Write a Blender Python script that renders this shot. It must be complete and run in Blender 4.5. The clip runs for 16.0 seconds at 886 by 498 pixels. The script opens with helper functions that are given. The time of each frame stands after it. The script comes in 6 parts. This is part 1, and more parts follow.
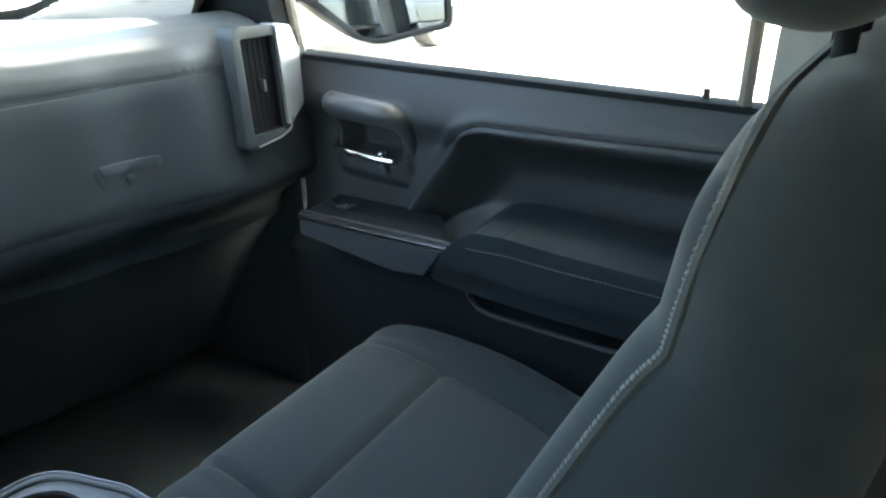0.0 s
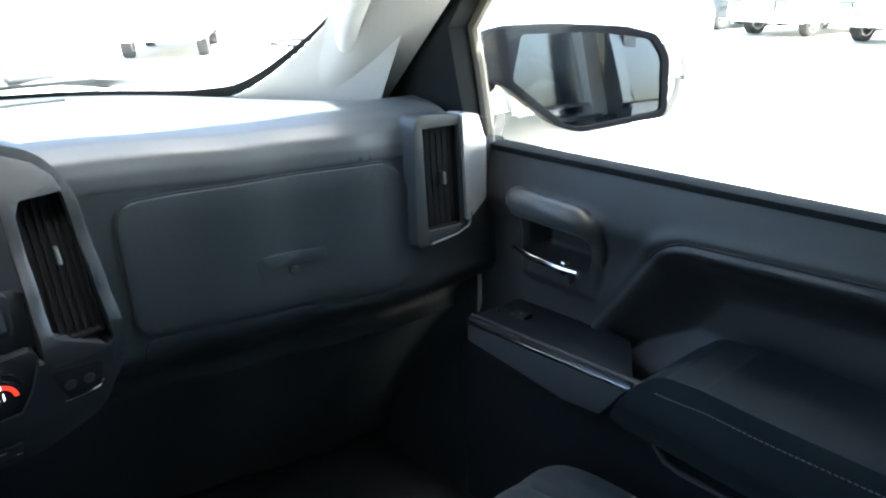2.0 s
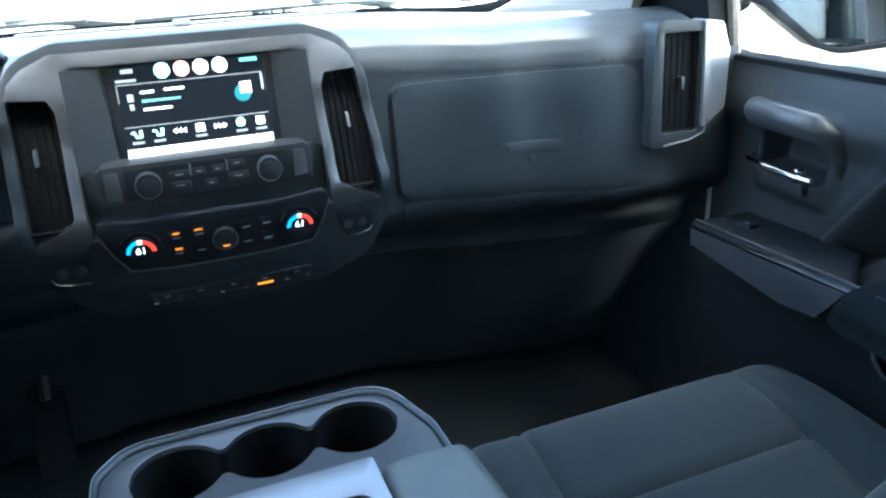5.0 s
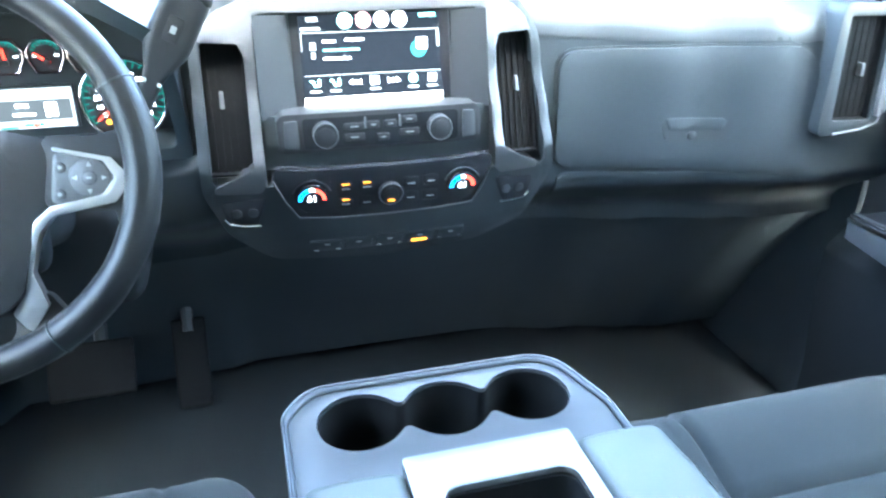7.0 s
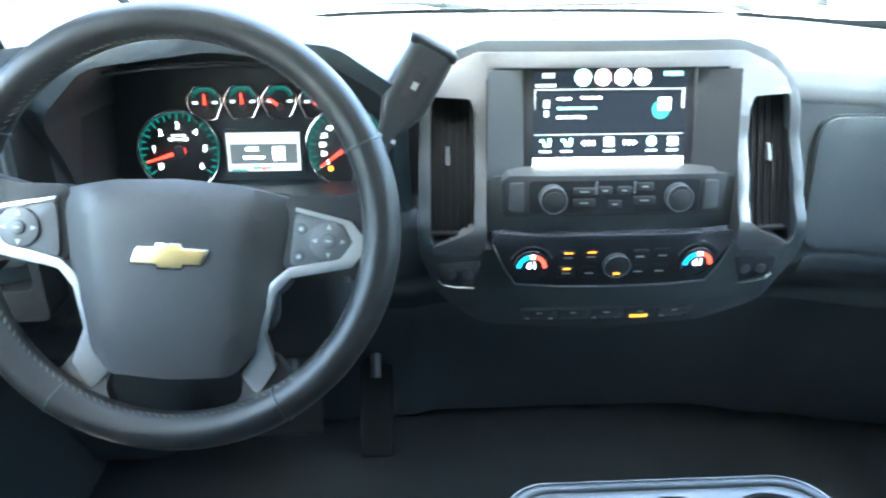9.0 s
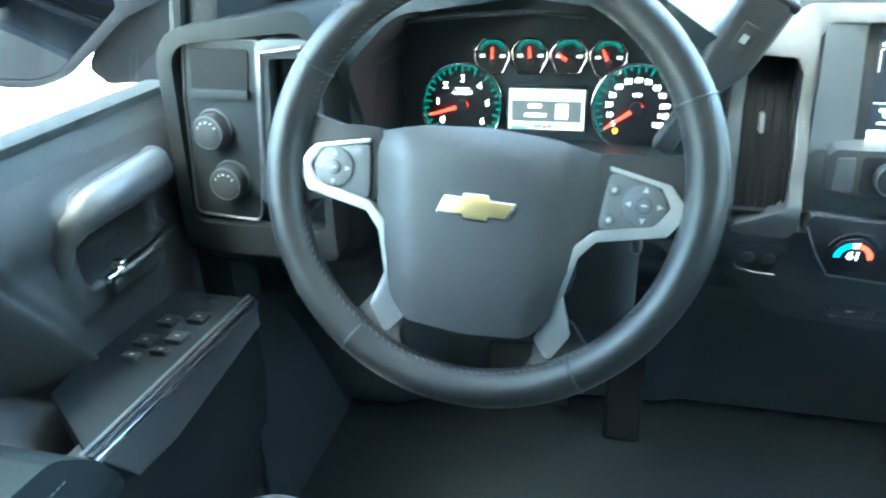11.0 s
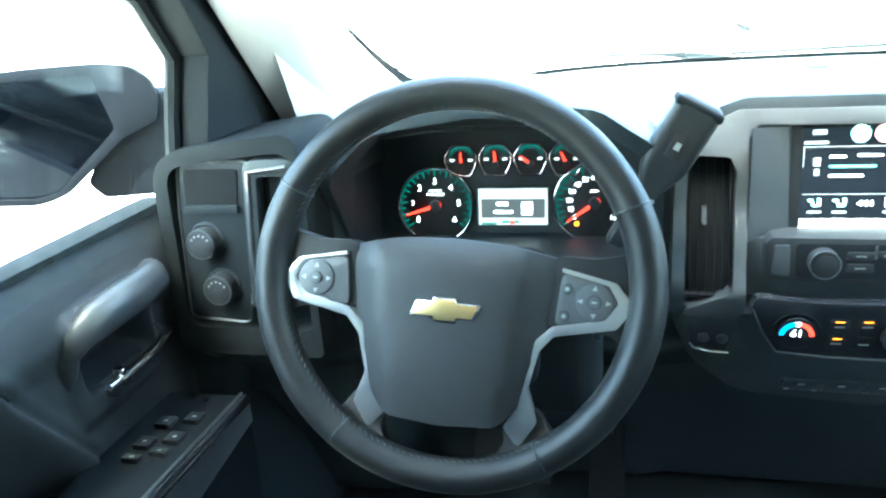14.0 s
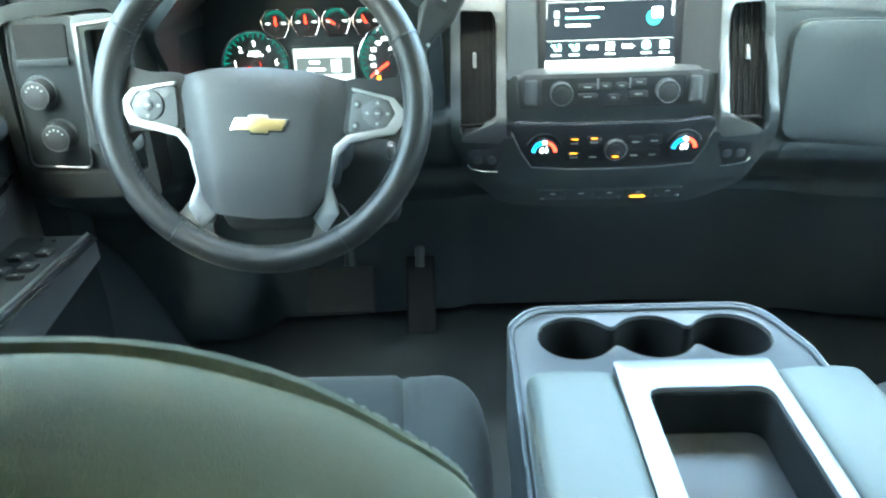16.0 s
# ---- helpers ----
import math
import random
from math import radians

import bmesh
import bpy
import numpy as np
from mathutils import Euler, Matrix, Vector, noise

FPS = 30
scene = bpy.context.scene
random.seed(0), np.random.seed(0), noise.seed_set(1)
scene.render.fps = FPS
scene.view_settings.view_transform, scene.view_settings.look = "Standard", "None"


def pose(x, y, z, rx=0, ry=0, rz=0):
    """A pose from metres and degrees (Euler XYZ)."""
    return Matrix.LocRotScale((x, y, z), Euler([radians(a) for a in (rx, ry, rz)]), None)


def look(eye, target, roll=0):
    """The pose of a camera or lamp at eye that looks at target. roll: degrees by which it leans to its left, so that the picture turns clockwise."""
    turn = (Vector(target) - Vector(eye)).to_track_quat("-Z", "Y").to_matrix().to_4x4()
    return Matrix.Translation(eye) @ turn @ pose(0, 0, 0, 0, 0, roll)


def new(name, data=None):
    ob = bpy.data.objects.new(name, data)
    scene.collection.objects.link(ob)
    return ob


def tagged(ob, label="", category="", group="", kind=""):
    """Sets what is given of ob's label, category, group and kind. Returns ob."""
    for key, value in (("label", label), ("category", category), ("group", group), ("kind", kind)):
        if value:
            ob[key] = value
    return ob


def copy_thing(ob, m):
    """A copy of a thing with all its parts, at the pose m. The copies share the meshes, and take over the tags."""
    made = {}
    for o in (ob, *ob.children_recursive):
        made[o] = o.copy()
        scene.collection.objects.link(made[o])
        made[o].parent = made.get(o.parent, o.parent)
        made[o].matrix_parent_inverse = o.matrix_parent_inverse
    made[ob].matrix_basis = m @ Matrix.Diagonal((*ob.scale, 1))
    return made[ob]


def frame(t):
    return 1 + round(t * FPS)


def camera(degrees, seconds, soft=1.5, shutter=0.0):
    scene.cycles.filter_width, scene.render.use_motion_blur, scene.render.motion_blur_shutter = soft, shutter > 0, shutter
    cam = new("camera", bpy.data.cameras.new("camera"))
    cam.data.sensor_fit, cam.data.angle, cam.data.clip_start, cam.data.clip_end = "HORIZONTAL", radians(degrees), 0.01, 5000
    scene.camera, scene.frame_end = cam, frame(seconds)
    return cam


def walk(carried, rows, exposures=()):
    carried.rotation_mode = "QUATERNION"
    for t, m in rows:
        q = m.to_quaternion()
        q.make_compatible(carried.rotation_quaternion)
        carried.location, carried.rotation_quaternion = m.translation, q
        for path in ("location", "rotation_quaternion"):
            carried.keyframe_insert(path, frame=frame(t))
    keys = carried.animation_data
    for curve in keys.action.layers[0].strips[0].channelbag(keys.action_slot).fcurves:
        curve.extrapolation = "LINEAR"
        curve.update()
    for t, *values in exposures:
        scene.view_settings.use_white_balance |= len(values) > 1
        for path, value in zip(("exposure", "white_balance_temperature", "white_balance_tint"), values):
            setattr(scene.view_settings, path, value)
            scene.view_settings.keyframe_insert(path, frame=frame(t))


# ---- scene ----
cam = camera(62.5, 16.0, 2.1, 0.4)
METRES, EYE, TILT, LEAN, TURN = 8.0, 1.5, 0.0, 0.0, 0.0
PATH = [
    (0, (-0.125, -0.922, 1.57), (1.4, 0.052, 0.718), -0.5),
    (0.5, (-0.084, -0.889, 1.559), (1.418, 0.061, 0.642), 0.8),
    (1, (-0.055, -0.854, 1.589), (1.419, 0.226, 0.775), -1.6),
    (1.5, (-0.022, -0.827, 1.586), (1.293, 0.489, 0.852), -2.1),
    (2, (0.024, -0.845, 1.583), (1.244, 0.582, 0.893), -1.3),
    (2.5, (-0.022, -0.808, 1.616), (1.169, 0.643, 0.926), 2.8),
    (3, (0.0, -0.863, 1.612), (0.879, 0.787, 0.902), 2.1),
    (3.5, (0.003, -0.919, 1.6), (0.634, 0.834, 0.874), -4.0),
    (6, (-0.113, -0.971, 1.498), (0.533, 0.699, 0.608), -1.2),
    (6.5, (-0.149, -0.949, 1.528), (0.429, 0.714, 0.58), 0.3),
    (7, (-0.168, -0.92, 1.539), (0.321, 0.811, 0.663), 0.4),
    (7.5, (-0.174, -0.88, 1.551), (0.245, 0.879, 0.695), 0.0),
    (8, (-0.195, -0.862, 1.557), (0.128, 0.927, 0.723), 0.2),
    (8.5, (-0.206, -0.837, 1.554), (-0.008, 0.985, 0.754), -1.0),
    (9, (-0.237, -0.823, 1.555), (-0.144, 1.005, 0.748), 0.0),
    (11.5, (-0.341, -0.789, 1.514), (-0.909, 0.895, 0.597), -4.3),
    (12, (-0.359, -0.791, 1.497), (-1.018, 0.807, 0.491), -6.1),
    (12.5, (-0.366, -0.796, 1.492), (-1.137, 0.731, 0.455), -4.9),
    (13, (-0.338, -0.791, 1.531), (-1.123, 0.765, 0.55), -5.3),
    (13.5, (-0.31, -0.803, 1.567), (-0.905, 0.905, 0.712), -4.0),
    (14, (-0.291, -0.835, 1.579), (-0.742, 0.989, 0.894), -4.2),
    (14.5, (-0.272, -0.875, 1.572), (-0.656, 0.977, 0.924), -3.5),
    (15, (-0.251, -0.919, 1.552), (-0.469, 0.898, 0.746), -2.6),
    (15.5, (-0.233, -0.978, 1.533), (-0.362, 0.821, 0.669), -2.9),
    (16, (-0.216, -1.042, 1.54), (-0.265, 0.742, 0.638), -2.2),
]
EXPOSURES = [(0, 4.33, 6710, -1), (0.5, 4.8, 6710, -1), (1, 4.9, 6510, 1), (1.5, 4.3, 6310, 1), (2, 3.5, 6210, 2), (2.5, 2.2, 6110, 2), (3, 1.7, 6030, 1), (3.7, 1.7, 6030, 0), (5, 4.2, 5620, 0), (6, 5.55, 5850, 0), (7, 6.12, 5720, 0), (8, 5.98, 5670, -2), (9, 5.65, 5870, -4), (11.5, 6.05, 5670, -17), (12.5, 6.05, 5770, -18), (13.5, 6.15, 5670, -15), (14, 5.35, 5670, -14), (14.5, 4.82, 5860, -13), (15, 4.62, 6010, -12), (15.5, 5.52, 6210, -14), (16, 6.02, 6360, -15)]
walk(cam, [(t, look(eye, target, roll)) for t, eye, target, roll in PATH], EXPOSURES)

# ---- light ----
SUN = Vector((0.0, -0.50, 1.0)).normalized()
world = bpy.data.worlds.new("sky")
scene.world = world
world.use_nodes = True
wn, wl = world.node_tree.nodes, world.node_tree.links
sky = wn.new("ShaderNodeTexSky")
sky.sky_type, sky.sun_disc = "NISHITA", False
sky.sun_elevation = math.asin(SUN.z)
sky.sun_rotation = math.atan2(SUN.x, SUN.y)
sky.air_density, sky.dust_density = 1.0, 5.0
wl.new(sky.outputs[0], wn["Background"].inputs[0])
wn["Background"].inputs[1].default_value = 0.15
sun_data = bpy.data.lights.new("sun", "SUN")
sun_data.energy, sun_data.angle, sun_data.color = 5.0, radians(0.6), (1.0, 0.96, 0.9)
sun_lamp = new("sun", sun_data)
sun_lamp.matrix_world = look(SUN * 30, (0, 0, 0))


# ---- materials ----
def mat(name, color, rough=0.5, metal=0.0, scale=60.0, vary=0.15, bump=0.0, fine=900.0, coat=0.0, glow=0.0, rvary=0.1):
    """A surface with blotches and grain at two sizes, and fine relief."""
    m = bpy.data.materials.new(name)
    m.use_nodes = True
    n, l = m.node_tree.nodes, m.node_tree.links
    b = n["Principled BSDF"]
    b.inputs["Metallic"].default_value = metal
    b.inputs["Coat Weight"].default_value = coat
    co = n.new("ShaderNodeTexCoord")
    big, small = n.new("ShaderNodeTexNoise"), n.new("ShaderNodeTexNoise")
    big.inputs["Scale"].default_value, small.inputs["Scale"].default_value = scale * 0.12, fine
    big.inputs["Detail"].default_value, small.inputs["Detail"].default_value = 5, 2
    for t in (big, small):
        l.new(co.outputs["Object"], t.inputs["Vector"])
    both = n.new("ShaderNodeMath")
    both.operation = "ADD"
    l.new(big.outputs[0], both.inputs[0]), l.new(small.outputs[0], both.inputs[1])
    ramp = n.new("ShaderNodeMapRange")
    ramp.inputs[1].default_value, ramp.inputs[2].default_value = 0.6, 1.4
    ramp.inputs[3].default_value, ramp.inputs[4].default_value = 1 - vary, 1 + vary
    l.new(both.outputs[0], ramp.inputs[0])
    mul = n.new("ShaderNodeVectorMath")
    mul.operation = "SCALE"
    mul.inputs[0].default_value = color
    l.new(ramp.outputs[0], mul.inputs["Scale"])
    l.new(mul.outputs[0], b.inputs["Base Color"])
    rr = n.new("ShaderNodeMapRange")
    rr.inputs[1].default_value, rr.inputs[2].default_value = 0.3, 0.7
    rr.inputs[3].default_value, rr.inputs[4].default_value = max(0.02, rough - rvary * rough), min(1, rough + rvary * rough)
    l.new(big.outputs[0], rr.inputs[0]), l.new(rr.outputs[0], b.inputs["Roughness"])
    if bump:
        bp = n.new("ShaderNodeBump")
        bp.inputs["Strength"].default_value, bp.inputs["Distance"].default_value = bump, 0.001
        l.new(small.outputs[0], bp.inputs["Height"]), l.new(bp.outputs[0], b.inputs["Normal"])
    if glow:
        b.inputs["Emission Color"].default_value = (*color, 1)
        b.inputs["Emission Strength"].default_value = glow
    return m


def cloth(name, color):
    """Woven seat cloth: fine crossed threads with a soft nap."""
    m = mat(name, color, 0.95, scale=40, vary=0.22, fine=1400, bump=0.22)
    n, l = m.node_tree.nodes, m.node_tree.links
    b = n["Principled BSDF"]
    b.inputs["Sheen Weight"].default_value, b.inputs["Sheen Roughness"].default_value = 0.10, 0.5
    b.inputs["Specular IOR Level"].default_value = 0.2
    return m


def lamp_mat(name, color, glow, body=0.25):
    """What gives off light by itself: a display segment or a tell-tale."""
    m = bpy.data.materials.new(name)
    m.use_nodes = True
    b = m.node_tree.nodes["Principled BSDF"]
    b.inputs["Base Color"].default_value = (*[c * body for c in color], 1)
    b.inputs["Roughness"].default_value, b.inputs["Specular IOR Level"].default_value = 0.25, 0.12
    b.inputs["Emission Color"].default_value, b.inputs["Emission Strength"].default_value = (*color, 1), glow
    return m


def pane_mat(name, tint):
    m = bpy.data.materials.new(name)
    m.use_nodes = True
    n, l = m.node_tree.nodes, m.node_tree.links
    n.remove(n["Principled BSDF"])
    tr, gl, mx = n.new("ShaderNodeBsdfTransparent"), n.new("ShaderNodeBsdfGlossy"), n.new("ShaderNodeMixShader")
    tr.inputs[0].default_value = (*tint, 1)
    gl.inputs["Roughness"].default_value = 0.02
    # gloss that grows towards grazing angles
    lw, pw, ad = n.new("ShaderNodeLayerWeight"), n.new("ShaderNodeMath"), n.new("ShaderNodeMath")
    lw.inputs["Blend"].default_value = 0.5
    pw.operation, pw.inputs[1].default_value = "POWER", 4.6
    ad.operation, ad.inputs[1].default_value, ad.inputs[2].default_value = "MULTIPLY_ADD", 0.9, 0.045
    l.new(lw.outputs["Facing"], pw.inputs[0]), l.new(pw.outputs[0], ad.inputs[0]), l.new(ad.outputs[0], mx.inputs[0])
    l.new(tr.outputs[0], mx.inputs[1]), l.new(gl.outputs[0], mx.inputs[2])
    l.new(mx.outputs[0], n["Material Output"].inputs[0])
    return m


M = {
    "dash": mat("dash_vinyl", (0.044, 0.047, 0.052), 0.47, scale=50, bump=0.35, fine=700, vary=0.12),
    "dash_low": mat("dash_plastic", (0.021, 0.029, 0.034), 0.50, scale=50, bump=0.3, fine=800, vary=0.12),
    "door": mat("door_vinyl", (0.0319, 0.0338, 0.0345), 0.56, scale=45, bump=0.35, fine=650, vary=0.14),
    "door_insert": mat("door_insert", (0.040, 0.042, 0.044), 0.6, scale=60, bump=0.5, fine=900, vary=0.2),
    "black": mat("black_plastic", (0.023, 0.0285, 0.0315), 0.48, scale=60, bump=0.15, vary=0.15),
    "gloss": mat("gloss_black", (0.020, 0.021, 0.024), 0.22, scale=60, vary=0.1),
    "rubber": mat("rubber", (0.014, 0.014, 0.015), 0.75, scale=60, bump=0.3, vary=0.2),
    "bright_silver": mat("bright_silver", (0.46, 0.47, 0.48), 0.30, 0.85, scale=80, fine=1800, vary=0.05, bump=0.05),
    "grip": mat("grip_vinyl", (0.051, 0.0536, 0.0553), 0.36, scale=50, bump=0.2, fine=700, vary=0.1),
    # windscreen glare put into the colour: lighter than the rest of the dash
    "dash_top_glare": mat("dash_top_glare_vinyl", (0.0623, 0.0705, 0.0763), 0.36, scale=50, bump=0.10, fine=700, vary=0.1),
    "silver": mat("satin_silver", (0.156, 0.1599, 0.1638), 0.38, 0.85, scale=80, fine=1800, vary=0.06, bump=0.05),
    "chrome": mat("chrome", (0.80, 0.81, 0.82), 0.12, 1.0, scale=80, vary=0.04),
    "leather": mat("wheel_leather", (0.0127, 0.0132, 0.0136), 0.42, scale=45, bump=0.25, fine=850, vary=0.15),
    "hub": mat("hub_vinyl", (0.0221, 0.0229, 0.0238), 0.55, scale=45, bump=0.12, fine=900, vary=0.1),
    "cloth": cloth("seat_cloth", (0.0231, 0.0286, 0.0294)),
    "cloth_side": cloth("seat_side_cloth", (0.056, 0.06, 0.0576)),
    "console": mat("console_vinyl", (0.0673, 0.076, 0.0673), 0.5, scale=50, bump=0.15, fine=700, vary=0.1),
    "tray": mat("console_tray", (0.0465, 0.0496, 0.0515), 0.38, scale=60, bump=0.1, vary=0.08),
    "white_plastic": mat("white_plastic", (0.72, 0.72, 0.70), 0.5, scale=50, vary=0.05, bump=0.1),
    "print": mat("printed_mark", (0.32, 0.33, 0.33), 0.6, scale=90, vary=0.1),
    "pad_grey": mat("key_pad_grey", (0.085, 0.088, 0.092), 0.42, scale=70, vary=0.08),
    "thread": mat("thread", (0.12, 0.127, 0.126), 0.8, scale=90, vary=0.2),
    "carpet": mat("carpet", (0.014, 0.0195, 0.0225), 1.0, scale=50, bump=1.0, fine=500, vary=0.4),
    "headliner": mat("headliner", (0.42, 0.41, 0.39), 0.95, scale=40, bump=0.5, fine=900, vary=0.06),
    "pillar": mat("pillar_trim", (0.50, 0.49, 0.46), 0.7, scale=50, bump=0.3, fine=800, vary=0.08),
    "seal": mat("door_seal", (0.16, 0.145, 0.12), 0.7, scale=60, bump=0.2, vary=0.15),
    "glass": pane_mat("window_glass", (0.96, 0.98, 0.97)),
    "dark_tint": pane_mat("dark_tinted_glass", (0.06, 0.065, 0.07)),
    "tint": pane_mat("tinted_glass", (0.25, 0.27, 0.27)),
    "mirror": mat("mirror_glass", (0.28, 0.31, 0.35), 0.02, 1.0, scale=20, vary=0.01),
    "gold": mat("gold_badge", (0.58, 0.44, 0.20), 0.3, 0.8, scale=90, vary=0.08),
    "dial": mat("dial_face", (0.010, 0.011, 0.012), 0.5, scale=60, vary=0.1),
    "concrete": mat("concrete", (0.52, 0.50, 0.46), 0.9, scale=6, bump=0.4, fine=40, vary=0.12),
    "paint_white": mat("white_paint", (0.72, 0.72, 0.70), 0.3, scale=8, vary=0.03, coat=0.5),
    "paint_silver": mat("silver_paint", (0.50, 0.51, 0.52), 0.32, 0.3, scale=8, vary=0.04, coat=0.5),
    "paint_dark": mat("dark_paint", (0.03, 0.035, 0.045), 0.3, scale=8, vary=0.05, coat=0.5),
    "paint_orange": mat("orange_paint", (0.30, 0.095, 0.045), 0.3, scale=8, vary=0.05, coat=0.5),
    "paint_brown": mat("brown_paint", (0.10, 0.075, 0.055), 0.35, scale=8, vary=0.06, coat=0.4),
    "car_glass": mat("car_glass", (0.02, 0.025, 0.03), 0.08, scale=10, vary=0.05),
    "tyre": mat("tyre", (0.02, 0.02, 0.021), 0.85, scale=30, bump=0.4, vary=0.2),
    "rim": mat("alloy_rim", (0.55, 0.55, 0.56), 0.35, 0.8, scale=30, vary=0.05),
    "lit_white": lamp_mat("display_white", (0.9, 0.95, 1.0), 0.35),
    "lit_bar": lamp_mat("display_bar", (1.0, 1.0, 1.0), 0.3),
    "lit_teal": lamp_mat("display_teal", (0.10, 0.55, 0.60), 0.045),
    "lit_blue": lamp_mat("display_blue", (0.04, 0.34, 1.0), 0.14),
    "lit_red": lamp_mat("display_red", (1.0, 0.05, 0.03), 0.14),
    "icon_teal": lamp_mat("display_icon_teal", (0.45, 1.0, 0.90), 0.33),
    "icon_red": lamp_mat("display_icon_red", (1.0, 0.36, 0.36), 0.33),
    "text_teal": lamp_mat("display_text_teal", (0.30, 0.85, 0.85), 0.13),
    "lit_amber": lamp_mat("amber_light", (1.0, 0.27, 0.02), 0.14),
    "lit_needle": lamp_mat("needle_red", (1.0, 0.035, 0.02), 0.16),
    "lcd": lamp_mat("display_ground", (0.10, 0.12, 0.16), 0.007, 0.10),
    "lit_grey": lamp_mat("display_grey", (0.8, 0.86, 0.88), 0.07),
}


# ---- mesh tools ----
def fine_stuff(ob):
    return tagged(ob, kind="stuff")


def thing(name, at, label, category, group="", kind=""):
    e = new(name)
    e.empty_display_size = 0.05
    e.location = at
    return tagged(e, label, category, group, kind)


def root_of(p):
    while p.parent:
        p = p.parent
    return p


def part(name, bm, material, parent, label="", sharp=38):
    """One mesh, built in world places, hung under its thing or part."""
    bmesh.ops.recalc_face_normals(bm, faces=bm.faces[:])
    me = bpy.data.meshes.new(name)
    bm.to_mesh(me)
    bm.free()
    me.materials.append(M[material])
    me.shade_smooth()
    me.set_sharp_from_angle(angle=radians(sharp))
    ob = new(name, me)
    if parent:
        ob.parent = parent
        top = root_of(parent)
        ob.matrix_parent_inverse = Matrix.Translation(-Vector(top.location)) if parent is top else Matrix()
    if label:
        tagged(ob, label)
    return ob


def solo(name, bm, material, label, category="", kind="", sharp=38, group=""):
    return tagged(part(name, bm, material, None, "", sharp), label, category, group, kind)


def rounded(pts, r, n=5):
    """A polygon with its corners rounded; r is one radius or one for each corner."""
    out = []
    k = len(pts)
    for i in range(k):
        p, a, b = Vector(pts[i]), Vector(pts[i - 1]), Vector(pts[(i + 1) % k])
        rad = r[i] if isinstance(r, (list, tuple)) else r
        u, v = (a - p), (b - p)
        lim = min(u.length, v.length) * 0.49
        ang = u.angle(v, math.pi)
        d = min(lim, rad / max(math.tan(ang / 2), 1e-3))
        if rad <= 0 or d < 1e-5 or ang > 3.1:
            out.append(tuple(p))
            continue
        s, e = p + u.normalized() * d, p + v.normalized() * d
        for j in range(n + 1):
            t = j / n
            out.append(tuple(s * (1 - t) ** 2 + p * 2 * t * (1 - t) + e * t * t))
    return out


def circle(cx, cy, r, n=32, a0=0.0, a1=2 * math.pi):
    full = abs(a1 - a0 - 2 * math.pi) < 1e-6
    return [(cx + r * math.cos(a0 + (a1 - a0) * i / (n if full else n - 1)), cy + r * math.sin(a0 + (a1 - a0) * i / (n if full else n - 1))) for i in range(n)]


def rect(x0, z0, x1, z1, r=0.0, n=4):
    p = [(x0, z0), (x1, z0), (x1, z1), (x0, z1)]
    return rounded(p, r, n) if r else p


def slab(outer, to3, d0=0.0, d1=0.01, holes=(), bevel=0.0, cut_u=(), cut_v=(), bm=None, seg=2, both=False):
    """A solid plate: an outline (with holes) in a surface's own two directions, from depth d0 to depth d1 along its normal."""
    b = bmesh.new()
    for lp in (outer, *holes):
        vs = [b.verts.new((p[0], p[1], d0)) for p in lp]
        for i in range(len(vs)):
            b.edges.new((vs[i - 1], vs[i]))
    bmesh.ops.triangle_fill(b, use_beauty=True, use_dissolve=False, edges=b.edges[:])
    for axis, cuts in ((0, cut_u), (1, cut_v)):
        for c in cuts:
            co, no = [0, 0, 0], [0, 0, 0]
            co[axis], no[axis] = c, 1
            bmesh.ops.bisect_plane(b, geom=b.verts[:] + b.edges[:] + b.faces[:], dist=1e-6, plane_co=co, plane_no=no)
    got = bmesh.ops.extrude_face_region(b, geom=b.faces[:], use_keep_orig=True)
    tops = [v for v in got["geom"] if isinstance(v, bmesh.types.BMVert)]
    for v in tops:
        v.co.z = d1
    if bevel:
        bmesh.ops.recalc_face_normals(b, faces=b.faces[:])
        ends = (d0, d1) if both else (d1,)
        es = [e for e in b.edges if len(e.link_faces) == 2 and any(abs(e.verts[0].co.z - d) < 1e-7 and abs(e.verts[1].co.z - d) < 1e-7 for d in ends)
              and e.link_faces[0].normal.dot(e.link_faces[1].normal) < 0.5]
        bmesh.ops.bevel(b, geom=es, offset=bevel, segments=seg, profile=0.5, affect="EDGES", clamp_overlap=True)
    for v in b.verts:
        v.co = to3(v.co.x, v.co.y, v.co.z)
    if bm is None:
        return b
    merge(bm, b)
    return bm


def merge(bm, other):
    me = bpy.data.meshes.new("tmp")
    other.to_mesh(me)
    other.free()
    bm.from_mesh(me)
    bpy.data.meshes.remove(me)
    return bm


def sheet(nu, nv, f, thick=None):
    """A grid surface f(u, v), u and v from 0 to 1; thick: a vector by which its back lies behind it, which makes it solid."""
    b = bmesh.new()
    g = [[b.verts.new(f(i / nu, j / nv)) for j in range(nv + 1)] for i in range(nu + 1)]
    for i in range(nu):
        for j in range(nv):
            b.faces.new((g[i][j], g[i + 1][j], g[i + 1][j + 1], g[i][j + 1]))
    if thick is not None:
        got = bmesh.ops.extrude_face_region(b, geom=b.faces[:], use_keep_orig=True)
        for v in got["geom"]:
            if isinstance(v, bmesh.types.BMVert):
                v.co += Vector(thick)
    return b


